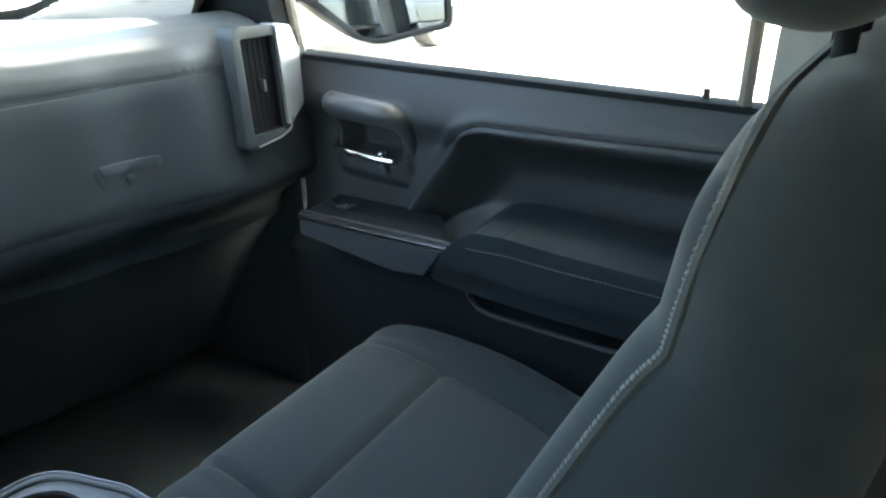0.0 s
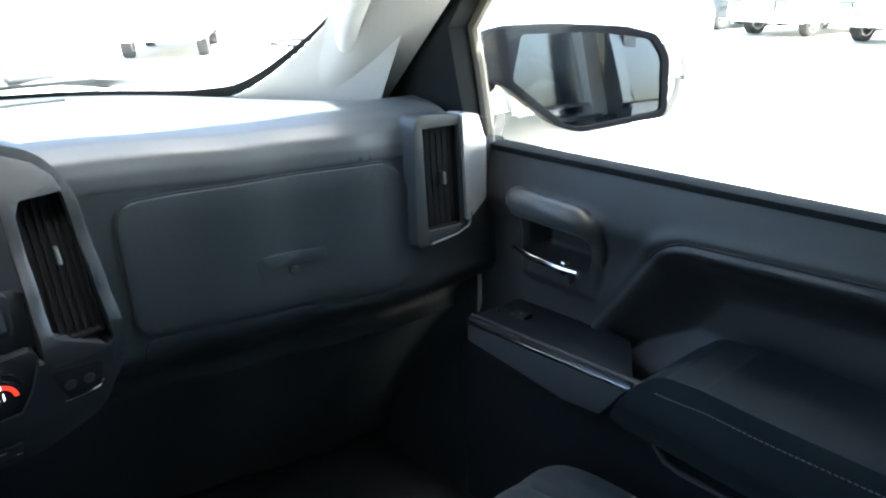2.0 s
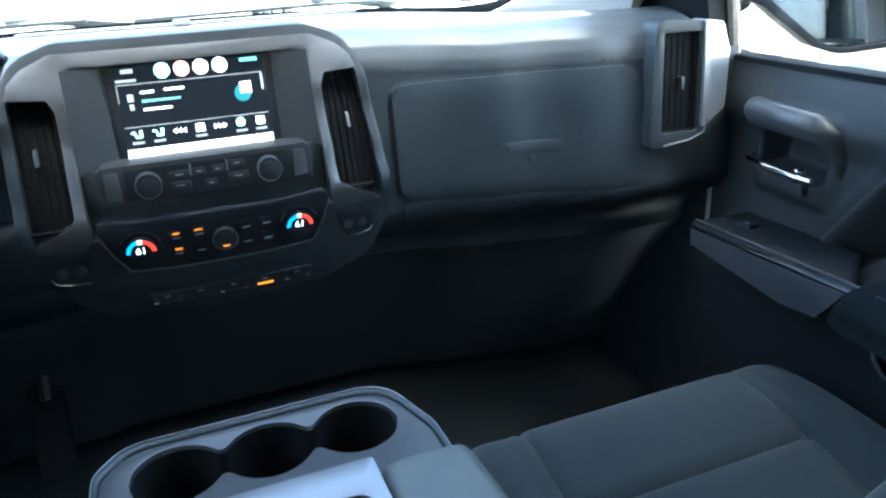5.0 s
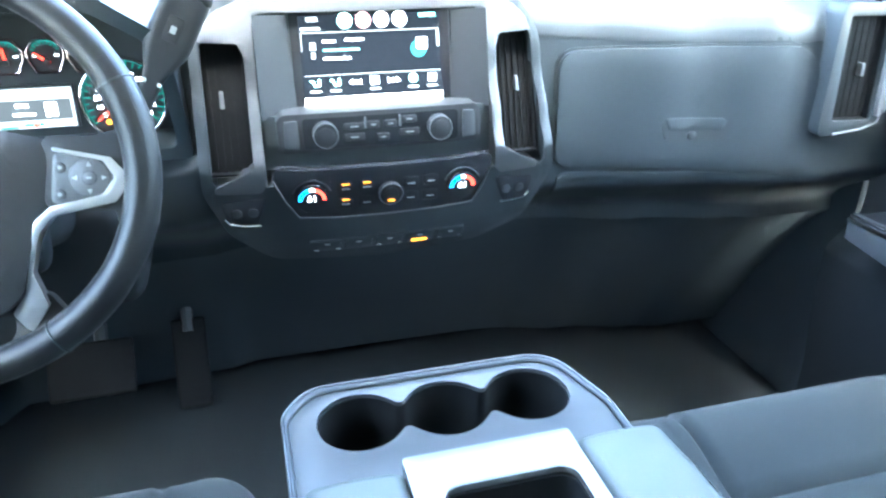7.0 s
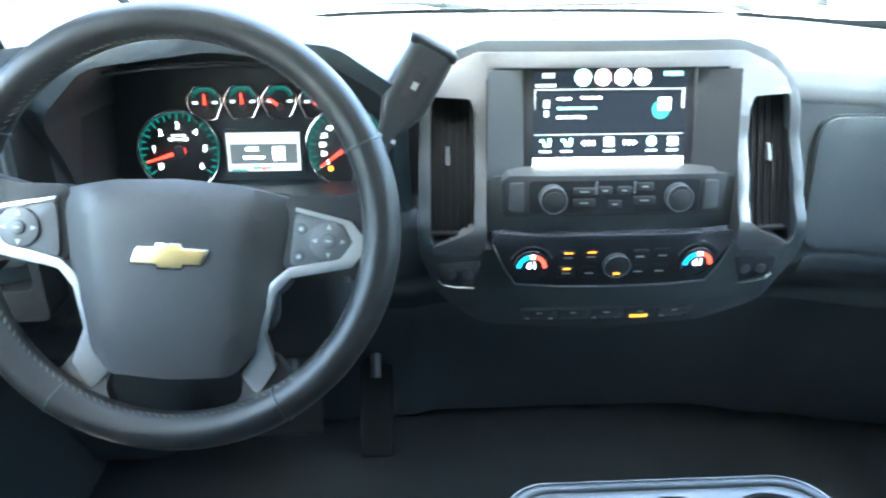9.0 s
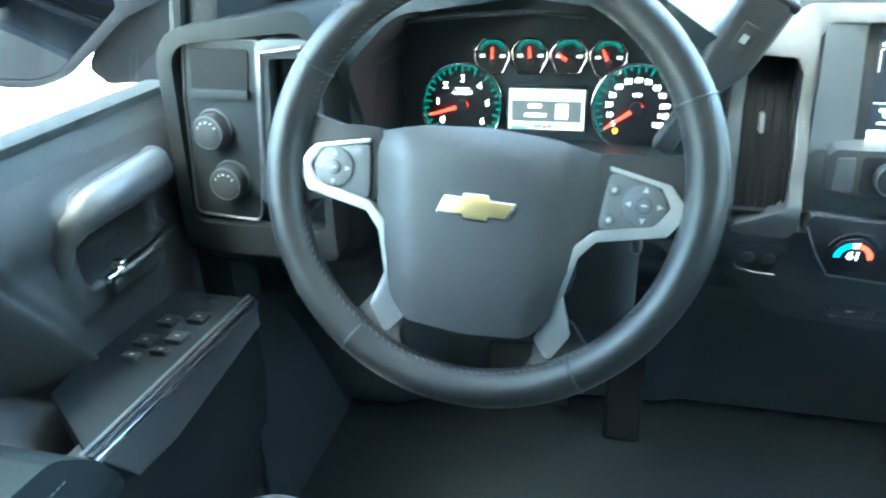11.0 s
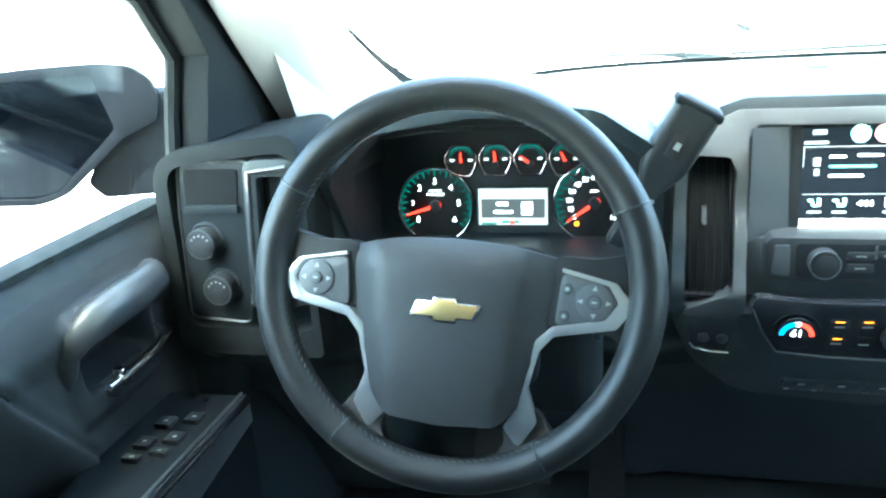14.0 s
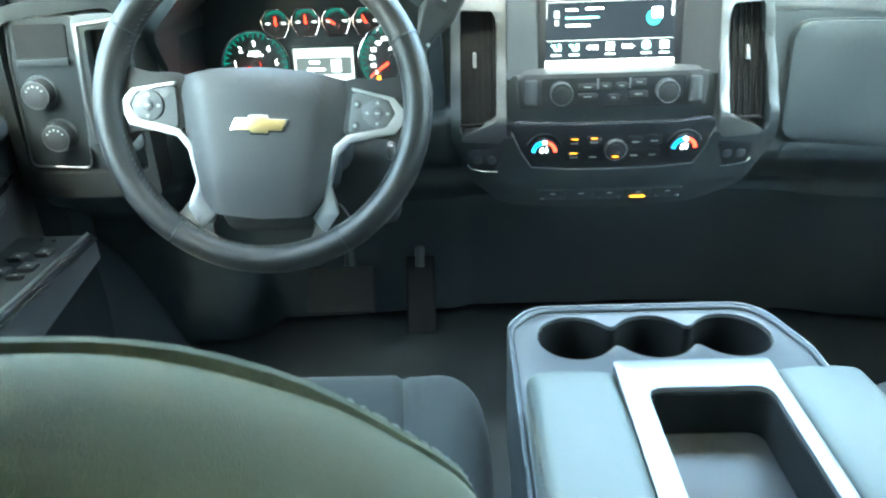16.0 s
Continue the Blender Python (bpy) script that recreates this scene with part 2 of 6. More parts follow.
def rbox(c, size, r, n=4, mid=6, disp=None, m=None):
    """A box with rounded edges, fine enough to be shaped by disp(place) in its own directions."""
    b = bmesh.new()
    h = [s / 2 for s in size]
    rr = [min(r, x * 0.98) for x in h]
    r = min(rr)
    lists = []
    for a in range(3):
        k = [-h[a] + r * (1 - math.cos(i / n * math.pi / 2)) for i in range(n)]
        core = [-h[a] + r + (2 * h[a] - 2 * r) * i / mid for i in range(mid + 1)]
        lists.append(k + core + [-x for x in reversed(k)])
    seen = {}

    def vert(p):
        key = tuple(round(x, 6) for x in p)
        if key not in seen:
            inner = Vector([max(-h[a] + r, min(h[a] - r, p[a])) for a in range(3)])
            d = Vector(p) - inner
            q = inner + (d.normalized() * r if d.length > 1e-9 else d)
            seen[key] = b.verts.new(q)
        return seen[key]

    for a in range(3):
        u, w = (a + 1) % 3, (a + 2) % 3
        for s in (-1, 1):
            for i in range(len(lists[u]) - 1):
                for j in range(len(lists[w]) - 1):
                    q = []
                    for di, dj in ((0, 0), (1, 0), (1, 1), (0, 1)):
                        p = [0, 0, 0]
                        p[a], p[u], p[w] = s * h[a], lists[u][i + di], lists[w][j + dj]
                        q.append(vert(p))
                    if len(set(q)) == 4:
                        b.faces.new(q)
    for v in b.verts:
        if disp:
            v.co = disp(v.co.copy())
        v.co = (m @ v.co if m else v.co) + Vector(c)
    return b


def tube(path, r, n=12, closed=False, squash=None):
    """A round bar along a path; r is one radius or one for each point."""
    b = bmesh.new()
    pts = [Vector(p) for p in path]
    k = len(pts)
    rings = []
    ref = None
    for i, p in enumerate(pts):
        a = pts[i - 1] if (closed or i) else p
        c = pts[(i + 1) % k] if (closed or i < k - 1) else p
        t = (c - a).normalized()
        if ref is None:
            ref = Vector((0, 0, 1)) if abs(t.z) < 0.9 else Vector((1, 0, 0))
        s = t.cross(ref).normalized()
        w = s.cross(t).normalized()
        ref = w
        rad = r[i] if isinstance(r, (list, tuple)) else r
        sq = squash or (1, 1)
        rings.append([b.verts.new(p + s * rad * sq[0] * math.cos(2 * math.pi * j / n) + w * rad * sq[1] * math.sin(2 * math.pi * j / n)) for j in range(n)])
    for i in range(k if closed else k - 1):
        x, y = rings[i], rings[(i + 1) % k]
        for j in range(n):
            b.faces.new((x[j], x[(j + 1) % n], y[(j + 1) % n], y[j]))
    if not closed:
        b.faces.new(rings[0][::-1]), b.faces.new(rings[-1])
    return b


def words(body, size, to3, d=0.0, thick=0.0004, align="CENTER"):
    """Flat letters of the built-in font, laid on a surface."""
    cu = bpy.data.curves.new("t", "FONT")
    cu.body, cu.size, cu.align_x, cu.align_y, cu.resolution_u = body, size, align, "CENTER", 2
    ob = bpy.data.objects.new("t", cu)
    scene.collection.objects.link(ob)
    me = bpy.data.meshes.new_from_object(ob.evaluated_get(bpy.context.evaluated_depsgraph_get()))
    b = bmesh.new()
    b.from_mesh(me)
    bpy.data.meshes.remove(me), bpy.data.objects.remove(ob), bpy.data.curves.remove(cu)
    for v in b.verts:
        v.co = to3(v.co.x, v.co.y, d)
    return b


def smooth(t, a, b):
    t = max(0.0, min(1.0, (t - a) / (b - a)))
    return t * t * (3 - 2 * t)


def lerp_list(x, table):
    """Smooth value at x from a short table of (x, value)."""
    if x <= table[0][0]:
        return table[0][1]
    for (a, va), (b, vb) in zip(table, table[1:]):
        if x <= b:
            return va + (vb - va) * smooth(x, a, b)
    return table[-1][1]


def more_mats():
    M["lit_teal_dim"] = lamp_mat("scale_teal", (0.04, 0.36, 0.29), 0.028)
    M["lcd_bright"] = lamp_mat("display_bright", (0.85, 0.92, 0.95), 0.04)
    M["lcd_mid"] = lamp_mat("display_mid", (0.34, 0.38, 0.40), 0.012, 0.2)
    # chrome with the gauges' red glow put into its colour
    M["chrome_red_glow"] = mat("chrome_red_glow_tint", (0.78, 0.62, 0.62), 0.16, 1.0, scale=80, vary=0.1)
    M["satin_grey"] = mat("satin_grey", (0.0675, 0.072, 0.0774), 0.40, 0.3, scale=70, vary=0.08)


more_mats()


def matt(name, color, rough, spec=0.12):
    """A dull black that hardly shines."""
    m = mat(name, color, rough, scale=60, vary=0.15, bump=0.2)
    m.node_tree.nodes["Principled BSDF"].inputs["Specular IOR Level"].default_value = spec
    return m


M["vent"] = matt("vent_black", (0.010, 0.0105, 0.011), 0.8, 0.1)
M["panel_black"] = matt("panel_black", (0.022, 0.0235, 0.025), 0.5, 0.35)
M["seat_rear"] = cloth("seat_rear_cloth", (0.037, 0.043, 0.029))
M["knee"] = matt("knee_plastic", (0.036, 0.047, 0.053), 0.85, 0.15)
M["switch_panel"] = matt("switch_panel", (0.011, 0.014, 0.016), 0.6, 0.2)
M["armrest"] = matt("armrest_vinyl", (0.017, 0.022, 0.024), 0.7, 0.15)
M["brushed"] = mat("brushed_silver", (0.1944, 0.198, 0.2016), 0.36, 0.7, scale=80, fine=1800, vary=0.06, bump=0.05)
M["leather"].node_tree.nodes["Principled BSDF"].inputs["Specular IOR Level"].default_value = 0.36
# darker copy of the pillar trim, with shade put into its colour
M["pillar_shade"] = mat("center_pillar_trim_shaded", (0.20, 0.20, 0.185), 0.75, scale=50, bump=0.3, fine=800, vary=0.08)
M["belt"] = matt("belt_rubber", (0.013, 0.015, 0.016), 0.85)
M["housing"] = matt("mirror_housing", (0.0020, 0.0024, 0.0036), 0.7, 0.03)
# copy of the mirror glass with a dark reflection put into its colour
M["mirror_dark_view"] = mat("mirror_glass_dark_view", (0.0262, 0.0308, 0.0403), 0.03, 1.0, scale=20, vary=0.01)
M["flank_paint"] = matt("flank_paint", (0.018, 0.022, 0.030), 0.4, 0.25)
# ---- ground and cab shell ----
def ground():
    b = bmesh.new()
    n = 40
    g = [[b.verts.new(((i / n - 0.5) * 1600, (j / n - 0.5) * 1600, 0)) for j in range(n + 1)] for i in range(n + 1)]
    for i in range(n):
        for j in range(n):
            b.faces.new((g[i][j], g[i + 1][j], g[i + 1][j + 1], g[i][j + 1]))
    solo("ground", b, "concrete", "pale sunlit concrete of a parking lot", "ground", "structure")


ground()

SILL, WIN_F, WIN_R, ROOF = 1.338, -0.035, -0.775, 1.80


def door_shift(s):
    """The driver's door trim sits a little further back."""
    return 0.0 if s > 0 else -0.030



def yz(s, x):
    """Maps (y, z, depth) to a side of the cab: depth runs inwards from x."""
    return lambda y, z, d: Vector((s * (x - d), y, z))


def wind_y(x):
    """Where the windscreen meets the dash."""
    return 0.72 - 0.62 * abs(x / 0.72) ** 3.6


def cab():
    b = rbox((0, -0.65, 0.62), (1.66, 3.0, 0.06), 0.02, 2, 4)
    solo("floor", b, "carpet", "black carpeted cab floor", "floor", "structure")
    # ceiling, with the windscreen header at its front
    b = sheet(24, 16, lambda u, v: Vector(((u - 0.5) * 1.42, -0.14 - 0.13 * (2 * u - 1) ** 2 * (1 - v) - 2.22 * v, ROOF + 0.03 * (1 - (2 * u - 1) ** 2) - 0.03 * (1 - v) ** 6)), (0, 0, 0.05))
    solo("ceiling", b, "headliner", "light grey fabric headliner", "ceiling", "structure")
    # back wall with its window
    to = lambda x, z, d: Vector((x, -2.36 + d, z))
    b = slab(rect(-0.86, 0.6, 0.86, 1.86), to, 0, 0.05, [rect(-0.6, 1.32, 0.6, 1.72, 0.05)])
    solo("wall_rear", b, "door_insert", "dark rear wall of the cab with a window opening", "wall", "structure")
    for s, nm in ((1, "wall_right"), (-1, "wall_left")):
        out = [(-2.36, 0.6), (-0.92, 0.6), (-0.92, 1.84), (-2.36, 1.84)]
        hole = rounded([(-2.1, 1.36), (-1.05, 1.36), (-1.05, 1.74), (-2.0, 1.74)], 0.04)
        b = slab(out, yz(s, 0.90), 0, 0.06, [hole])
        solo(nm, b, "door_insert", "dark rear side of the cab with a window opening", "wall", "structure")
        # footwell side
        y0 = -0.024 + door_shift(s)
        b = slab([(y0, 0.6), (0.9, 0.6), (0.9, 1.345), (y0, 1.345)], yz(s, 0.86), 0, 0.06)
        solo("kick_panel", b, "carpet", "dark plastic kick panel beside the footwell", "trim", "structure")
        # roof rail over the door
        b = tube([(s * 0.64, -0.30, 1.76), (s * 0.71, -0.5, 1.78), (s * 0.73, -0.9, 1.79), (s * 0.73, -2.36, 1.79)], 0.05, 10)
        solo("roof_rail", b, "headliner", "light grey trim along the roof edge", "trim", "structure")
        # B-pillar: pale upper trim on a dark lower post
        b = slab(rounded([(-0.775, 0.62), (-0.93, 0.62), (-0.93, 1.31), (-0.785, 1.29)], 0.01), yz(s, 0.88), 0, 0.10, bevel=0.02)
        pil = solo("pillar_lower", b, "door_insert", "dark plastic lower trim of the centre pillar", "pillar", "structure")
        b = sheet(8, 14, lambda u, v: Vector((s * (0.80 - 0.10 * v - 0.02 * math.sin(math.pi * u)), -0.785 - 0.02 * v - 0.13 * u, 1.285 + 0.53 * v)), (s * 0.06, 0, 0))
        solo("pillar_upper", b, "pillar_shade", "pale beige-grey upper trim of the centre pillar", "pillar", "structure")
    # outer roof skin over the headliner, and an unseen plate added to stop sun leaking in below the dash
    b = sheet(16, 8, lambda u, v: Vector(((u - 0.5) * 1.80, -0.17 - 0.10 * (2 * u - 1) ** 2 * (1 - v) - 2.22 * v, 1.90 - 0.05 * (2 * u - 1) ** 4)), (0, 0, 0.02))
    solo("roof", b, "paint_white", "white painted roof panel of the cab", "roof", "structure")
    for x0, x1, y0 in ((-0.83, -0.66, 0.03), (-0.66, 0.66, 0.19), (0.66, 0.83, 0.03)):
        solo("sun_block_plate", rbox(((x0 + x1) / 2, (y0 + 0.98) / 2, 1.345), (x1 - x0, 0.98 - y0, 0.03), 0.004, 2, 2), "black", "unseen black plate added under the dash top to block sun", "bulkhead", "structure")
    # firewall under the dash
    b = rbox((0, 0.55, 0.98), (1.66, 0.06, 0.80), 0.02, 2, 4)
    solo("firewall", b, "carpet", "black carpeted firewall", "wall", "structure")


cab()


def pillar_a(s):
    """A-pillar: pale inner trim, dark sail and seal of the door frame."""
    WF = WIN_F + door_shift(s)
    def trim(u, v):
        y0, y1 = 0.30, 0.14
        v = 1.07 * v - 0.07
        a = Vector((s * 0.665, y0, 1.405)).lerp(Vector((s * 0.585, -0.22, 1.79)), v)
        c = Vector((s * 0.755, y1, 1.405)).lerp(Vector((s * 0.665, -0.36, 1.79)), v)
        p = a.lerp(c, u)
        p.x -= s * 0.022 * math.sin(math.pi * u)
        p.y -= 0.015 * math.sin(math.pi * u)
        return p
    b = sheet(10, 22, trim, (s * 0.03, 0.03, 0.02))
    t = solo("pillar_front", b, "pillar", "pale grey plastic trim of the windscreen pillar", "pillar", "structure")
    # dark sail between pillar and side window
    out = [(0.24, 1.345), (WF, SILL), (WF + 0.004, 1.52), (WF - 0.065, 1.59), (WF - 0.25, 1.715), (-0.62, 1.72), (-0.66, 1.79), (-0.32, 1.79), (-0.02, 1.585), (0.14, 1.43)]
    b = slab(out, lambda y, z, d: Vector((s * (0.82 - d - 0.20 * max(0, z - 1.36)), y, z)), 0, 0.05, bevel=0.008, cut_v=[1.4, 1.45, 1.5, 1.55, 1.6, 1.7])
    solo("door_frame_sail", b, "belt", "black plastic sail panel before the side window", "trim", "structure")
    # window frame and its pale seal
    path = [(WF - 0.004, SILL + 0.0), (WF - 0.002, 1.45), (WF, 1.52), (WF - 0.065, 1.585), (WF - 0.25, 1.71), (-0.55, 1.715), (-0.74, 1.71), (-0.768, 1.66), (-0.76, SILL)]
    q = [Vector((s * (0.815 - 0.20 * max(0, z - 1.36)), y, z)) for y, z in path]
    b = tube(q, 0.009, 8)
    solo("window_seal", b, "seal" if s > 0 else "belt", "tan rubber seal round the side window" if s > 0 else "black rubber seal round the side window", "trim", "structure")


for s in (1, -1):
    pillar_a(s)


def grab_handle():
    th = thing("grab_handle", (0.70, 0.1, 1.48), "white plastic grab handle on the windscreen pillar", "handle")
    a, c = Vector((0.695, 0.155, 1.475)), Vector((0.635, -0.11, 1.70))
    pts = []
    for i in range(13):
        t = i / 12
        p = a.lerp(c, t) + Vector((-0.04, -0.02, 0)) * min(1, 4 * t * (1 - t) * 1.6)
        pts.append(p)
    part("grip", tube(pts, [0.017 if 0 < i < 12 else 0.024 for i in range(13)], 12, squash=(1, 0.8)), "white_plastic", th)
    for p in (a, c):
        part("mount", rbox(p + Vector((0.005, 0.005, 0)), (0.03, 0.06, 0.06), 0.012, 3, 2), "white_plastic", th)


grab_handle()


def windscreen():
    def glass(u, v):
        x = (u - 0.5) * (1.44 - 0.16 * v)
        y0 = wind_y(x / (1 - 0.11 * v)) + 0.03
        y1 = -0.11 - 0.13 * (2 * u - 1) ** 2
        return Vector((x, y0 + (y1 - y0) * v, 1.395 + 0.40 * v + 0.02 * math.sin(math.pi * v)))
    root = thing("window_1", (0, 0.75, 1.395), "clear raked windscreen with a black printed border", "windscreen", kind="structure")
    g = part("pane", sheet(32, 14, glass), "glass", root)
    g.visible_shadow = False

    def edge(u):
        """Height of the clear glass over its foot: it sweeps up in rounded corners beside the pillars."""
        a = max(0.0, (abs(2 * u - 1) - 0.83) / 0.17)
        return 0.006 + 0.85 * a ** 1.7

    def frit(u, v):
        wide = 0.022 + 0.034 * math.exp(-((abs(2 * u - 1) - 0.86) / 0.06) ** 2)
        return glass(u, min(1.0, edge(u) + wide * v)) + Vector((0, -0.004, -0.004))
    part("printed_border", sheet(160, 3, frit), "belt", root, "black printed glass border")
    for s in (-1, 1):
        def foot(u, v):
            w = 0.5 + s * (0.41 + 0.09 * u)
            return glass(w, edge(w) * v) + Vector((0, -0.006, -0.006))
        solo("pillar_foot", sheet(24, 6, foot, (0, 0.004, -0.003)), "pillar", "pale trim at the foot of the windscreen pillar", "pillar", "structure", 60)


windscreen()


def side_windows():
    for s, nm in ((1, "window_2"), (-1, "window_3")):
        b = slab(rounded([(WIN_F, SILL - 0.02), (WIN_F, 1.53), (-0.30, 1.72), (-0.76, 1.72), (-0.76, SILL - 0.02)], 0.01),
                 lambda y, z, d: Vector((s * (0.832 - d - 0.20 * max(0, z - 1.36)), y, z)), 0, 0.004, cut_v=[1.36])
        w = solo(nm, b, "glass", "clear side window of the front door", "window", "structure")
        w.visible_shadow = False
        b = slab(rect(-2.1, 1.34, -1.05, 1.74), yz(s, 0.87), 0, 0.004)
        w = solo("window_rear_side", b, "tint", "tinted rear side window", "window", "structure")
        w.visible_shadow = False



def rear_window():
    w = solo("window_rear", slab(rect(-0.62, 1.30, 0.62, 1.74), lambda x, z, d: Vector((x, -2.375 + d, z)), 0, 0.006), "tint", "tinted rear window of the cab", "window", "structure")
    w.visible_shadow = False


side_windows()
rear_window()


# ---- dashboard ----
FACE = [(-0.84, -0.075), (-0.70, -0.08), (-0.645, -0.06), (-0.60, 0.0), (-0.24, 0.005), (-0.19, 0.02), (0.19, 0.02), (0.30, 0.02), (0.45, -0.005), (0.60, -0.04), (0.66, -0.055), (0.84, -0.055)]


def face_y(x, z):
    return lerp_list(x, FACE) + 0.06 * (z - 1.28)


def lip_z(x):
    return lerp_list(x, [(-0.82, 1.412), (-0.60, 1.42), (-0.2, 1.43), (0.2, 1.43), (0.45, 1.418), (0.82, 1.418)])


def on_face(x, z, d):
    return Vector((x, face_y(x, z) - d, z))


def dashboard():
    root = thing("dashboard", (0, 0.2, 1.2), "dark grey vinyl dashboard of a pickup truck, sunlit on top", "dashboard")
    # padded top, rolling over its front lip
    def top(u, v):
        x = (u - 0.5) * 1.56
        f = face_y(x, 1.36)
        lz = lip_z(x)
        inside = smooth(x, -0.645, -0.60) * (1 - smooth(x, -0.26, -0.22))
        f += 0.13 * inside
        yw = wind_y(x) + 0.03
        end = smooth(abs(x), 0.735, 0.80)
        f, lz = f + 0.11 * end, lz - 0.035 * end
        prof = [(0.0, (f + 0.001, lz - 0.070)), (0.03, (f - 0.001, lz - 0.064)), (0.12, (f + 0.001, lz - 0.047)), (0.24, (f + 0.010, lz - 0.028)), (0.36, (f + 0.029, lz - 0.013)), (0.46, (f + 0.058, lz - 0.004)), (0.56, (f + 0.100, lz + 0.001)), (1.0, (yw, 1.392))]
        for (a, p), (c, q) in zip(prof, prof[1:]):
            if v <= c:
                t = (v - a) / (c - a)
                return Vector((x, p[0] + (q[0] - p[0]) * t, p[1] + (q[1] - p[1]) * t))
        return Vector((x, yw, 1.392))
    b = sheet(110, 50, top)
    bmesh.ops.smooth_vert(b, verts=[v for v in b.verts if not v.is_boundary], factor=0.5, use_axis_x=False, use_axis_y=True, use_axis_z=True)
    bmesh.ops.smooth_vert(b, verts=[v for v in b.verts if not v.is_boundary], factor=0.5, use_axis_x=False, use_axis_y=True, use_axis_z=True)
    # the pad's lighter grey stands in for sky glare on it
    part("top_pad", b, "dash_top_glare", root, "soft dash top with sky glare put into its lighter grey", 60)
    # face below the lip
    def face(u, v):
        x = (u - 0.5) * 1.62
        inside = smooth(x, -0.645, -0.60) * (1 - smooth(x, -0.26, -0.22))
        z = lip_z(x) - 0.058 - v * 0.312
        y = face_y(x, z)
        y += 0.13 * inside * smooth(z, 1.22, 1.26)
        y += 0.10 * smooth(z, 1.16, 1.07)
        return Vector((x, y, z))
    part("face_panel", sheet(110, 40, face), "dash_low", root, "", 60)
    def knee(u, v):
        x = (u - 0.5) * 1.62
        z = lip_z(x) - 0.369 - 0.36 * v
        return Vector((x, face_y(x, z) + 0.099 + 0.26 * v ** 0.8, z))
    part("knee_panel", sheet(110, 16, knee), "knee", root, "", 60)
    # speaker line on the top pad
    part("defrost_slot", rbox((0.05, 0.50, 1.4115), (0.60, 0.018, 0.006), 0.002, 2, 4), "black", root)
    part("light_sensor", rbox((0.02, 0.44, 1.418), (0.03, 0.03, 0.012), 0.005, 3, 2), "black", root)
    return root


dash = dashboard()


def glove_box():
    root = thing("glove_box", (0.45, 0.0, 1.25), "dark grey glove box lid with a recessed latch", "glove box")
    out = rounded([(0.262, 1.178), (0.640, 1.166), (0.634, 1.349), (0.262, 1.345)], [0.03, 0.03, 0.045, 0.03])
    cuts = [0.27 + 0.02 * i for i in range(19)]
    big = [(x + (0.003 if x > 0.45 else -0.003), z + (0.003 if z > 1.25 else -0.003)) for x, z in out]
    part("joint", slab(big, on_face, -0.002, 0.0015, cut_u=cuts), "black", root)
    lid = part("lid", slab(out, on_face, 0.0, 0.007, bevel=0.004, cut_u=cuts, cut_v=[1.2, 1.24, 1.28, 1.32]), "dash_low", root)
    rec = rounded([(0.425, 1.214), (0.512, 1.212), (0.522, 1.243), (0.415, 1.245)], 0.008)
    part("latch_recess", slab(rec, on_face, 0.006, 0.0078, cut_u=[0.44, 0.46, 0.48, 0.5]), "black", lid)
    part("latch", slab(rounded([(0.430, 1.230), (0.510, 1.228), (0.516, 1.246), (0.420, 1.248)], 0.006), on_face, 0.006, 0.0085, bevel=0.0012, cut_u=[0.45, 0.48]), "dash_low", lid)
    part("lock", slab(circle(0.466, 1.221, 0.0065, 16), on_face, 0.006, 0.0095, bevel=0.001), "black", lid, "small metal lock")
    low = rounded([(0.275, 1.085), (0.63, 1.075), (0.64, 1.158), (0.266, 1.170)], 0.015)
    part("lower_lid", slab(low, lambda x, z, d: Vector((x, face_y(x, z) + 0.10 * smooth(z, 1.16, 1.07) - d, z)), -0.002, 0.0022, bevel=0.0018, cut_u=cuts, cut_v=[1.09, 1.10, 1.11, 1.12, 1.13, 1.14, 1.15]), "dash_low", root)


glove_box()


def vent_core(parent, x0, z0, x1, z1, to3, tab, n=5, depth=0.010):
    """A dark air outlet: box walls, upright slats and a small bright tab."""
    part("vent_box", slab(rect(x0 - 0.004, z0 - 0.004, x1 + 0.004, z1 + 0.004), to3, -depth, -depth + 0.004), "vent", parent)
    b = slab(rect(x0 - 0.003, z0 - 0.003, x1 + 0.003, z1 + 0.003), to3, -depth, 0.001, [rect(x0, z0, x1, z1)])
    part("vent_wall", b, "vent", parent)
    for i in range(n):
        x = x0 + (x1 - x0) * (i + 0.8) / (n + 0.6)
        part("slat", slab([(x, z0), (x + 0.0025, z0), (x + 0.0025, z1), (x, z1)], to3, -depth * 0.9, -depth * 0.5), "vent", parent)
    for i in range(3):
        z = z0 + (z1 - z0) * (i + 1) / 4
        part("slat", slab([(x0, z), (x1, z), (x1, z + 0.002), (x0, z + 0.002)], to3, -depth * 0.95, -depth * 0.82), "vent", parent)
    part("tab", slab(rect(tab[0] - 0.0024, tab[1] - 0.009, tab[0] + 0.0024, tab[1] + 0.009, 0.0015, 2), to3, -0.010, 0.004, bevel=0.001), "silver", parent, "small silver vent tab")


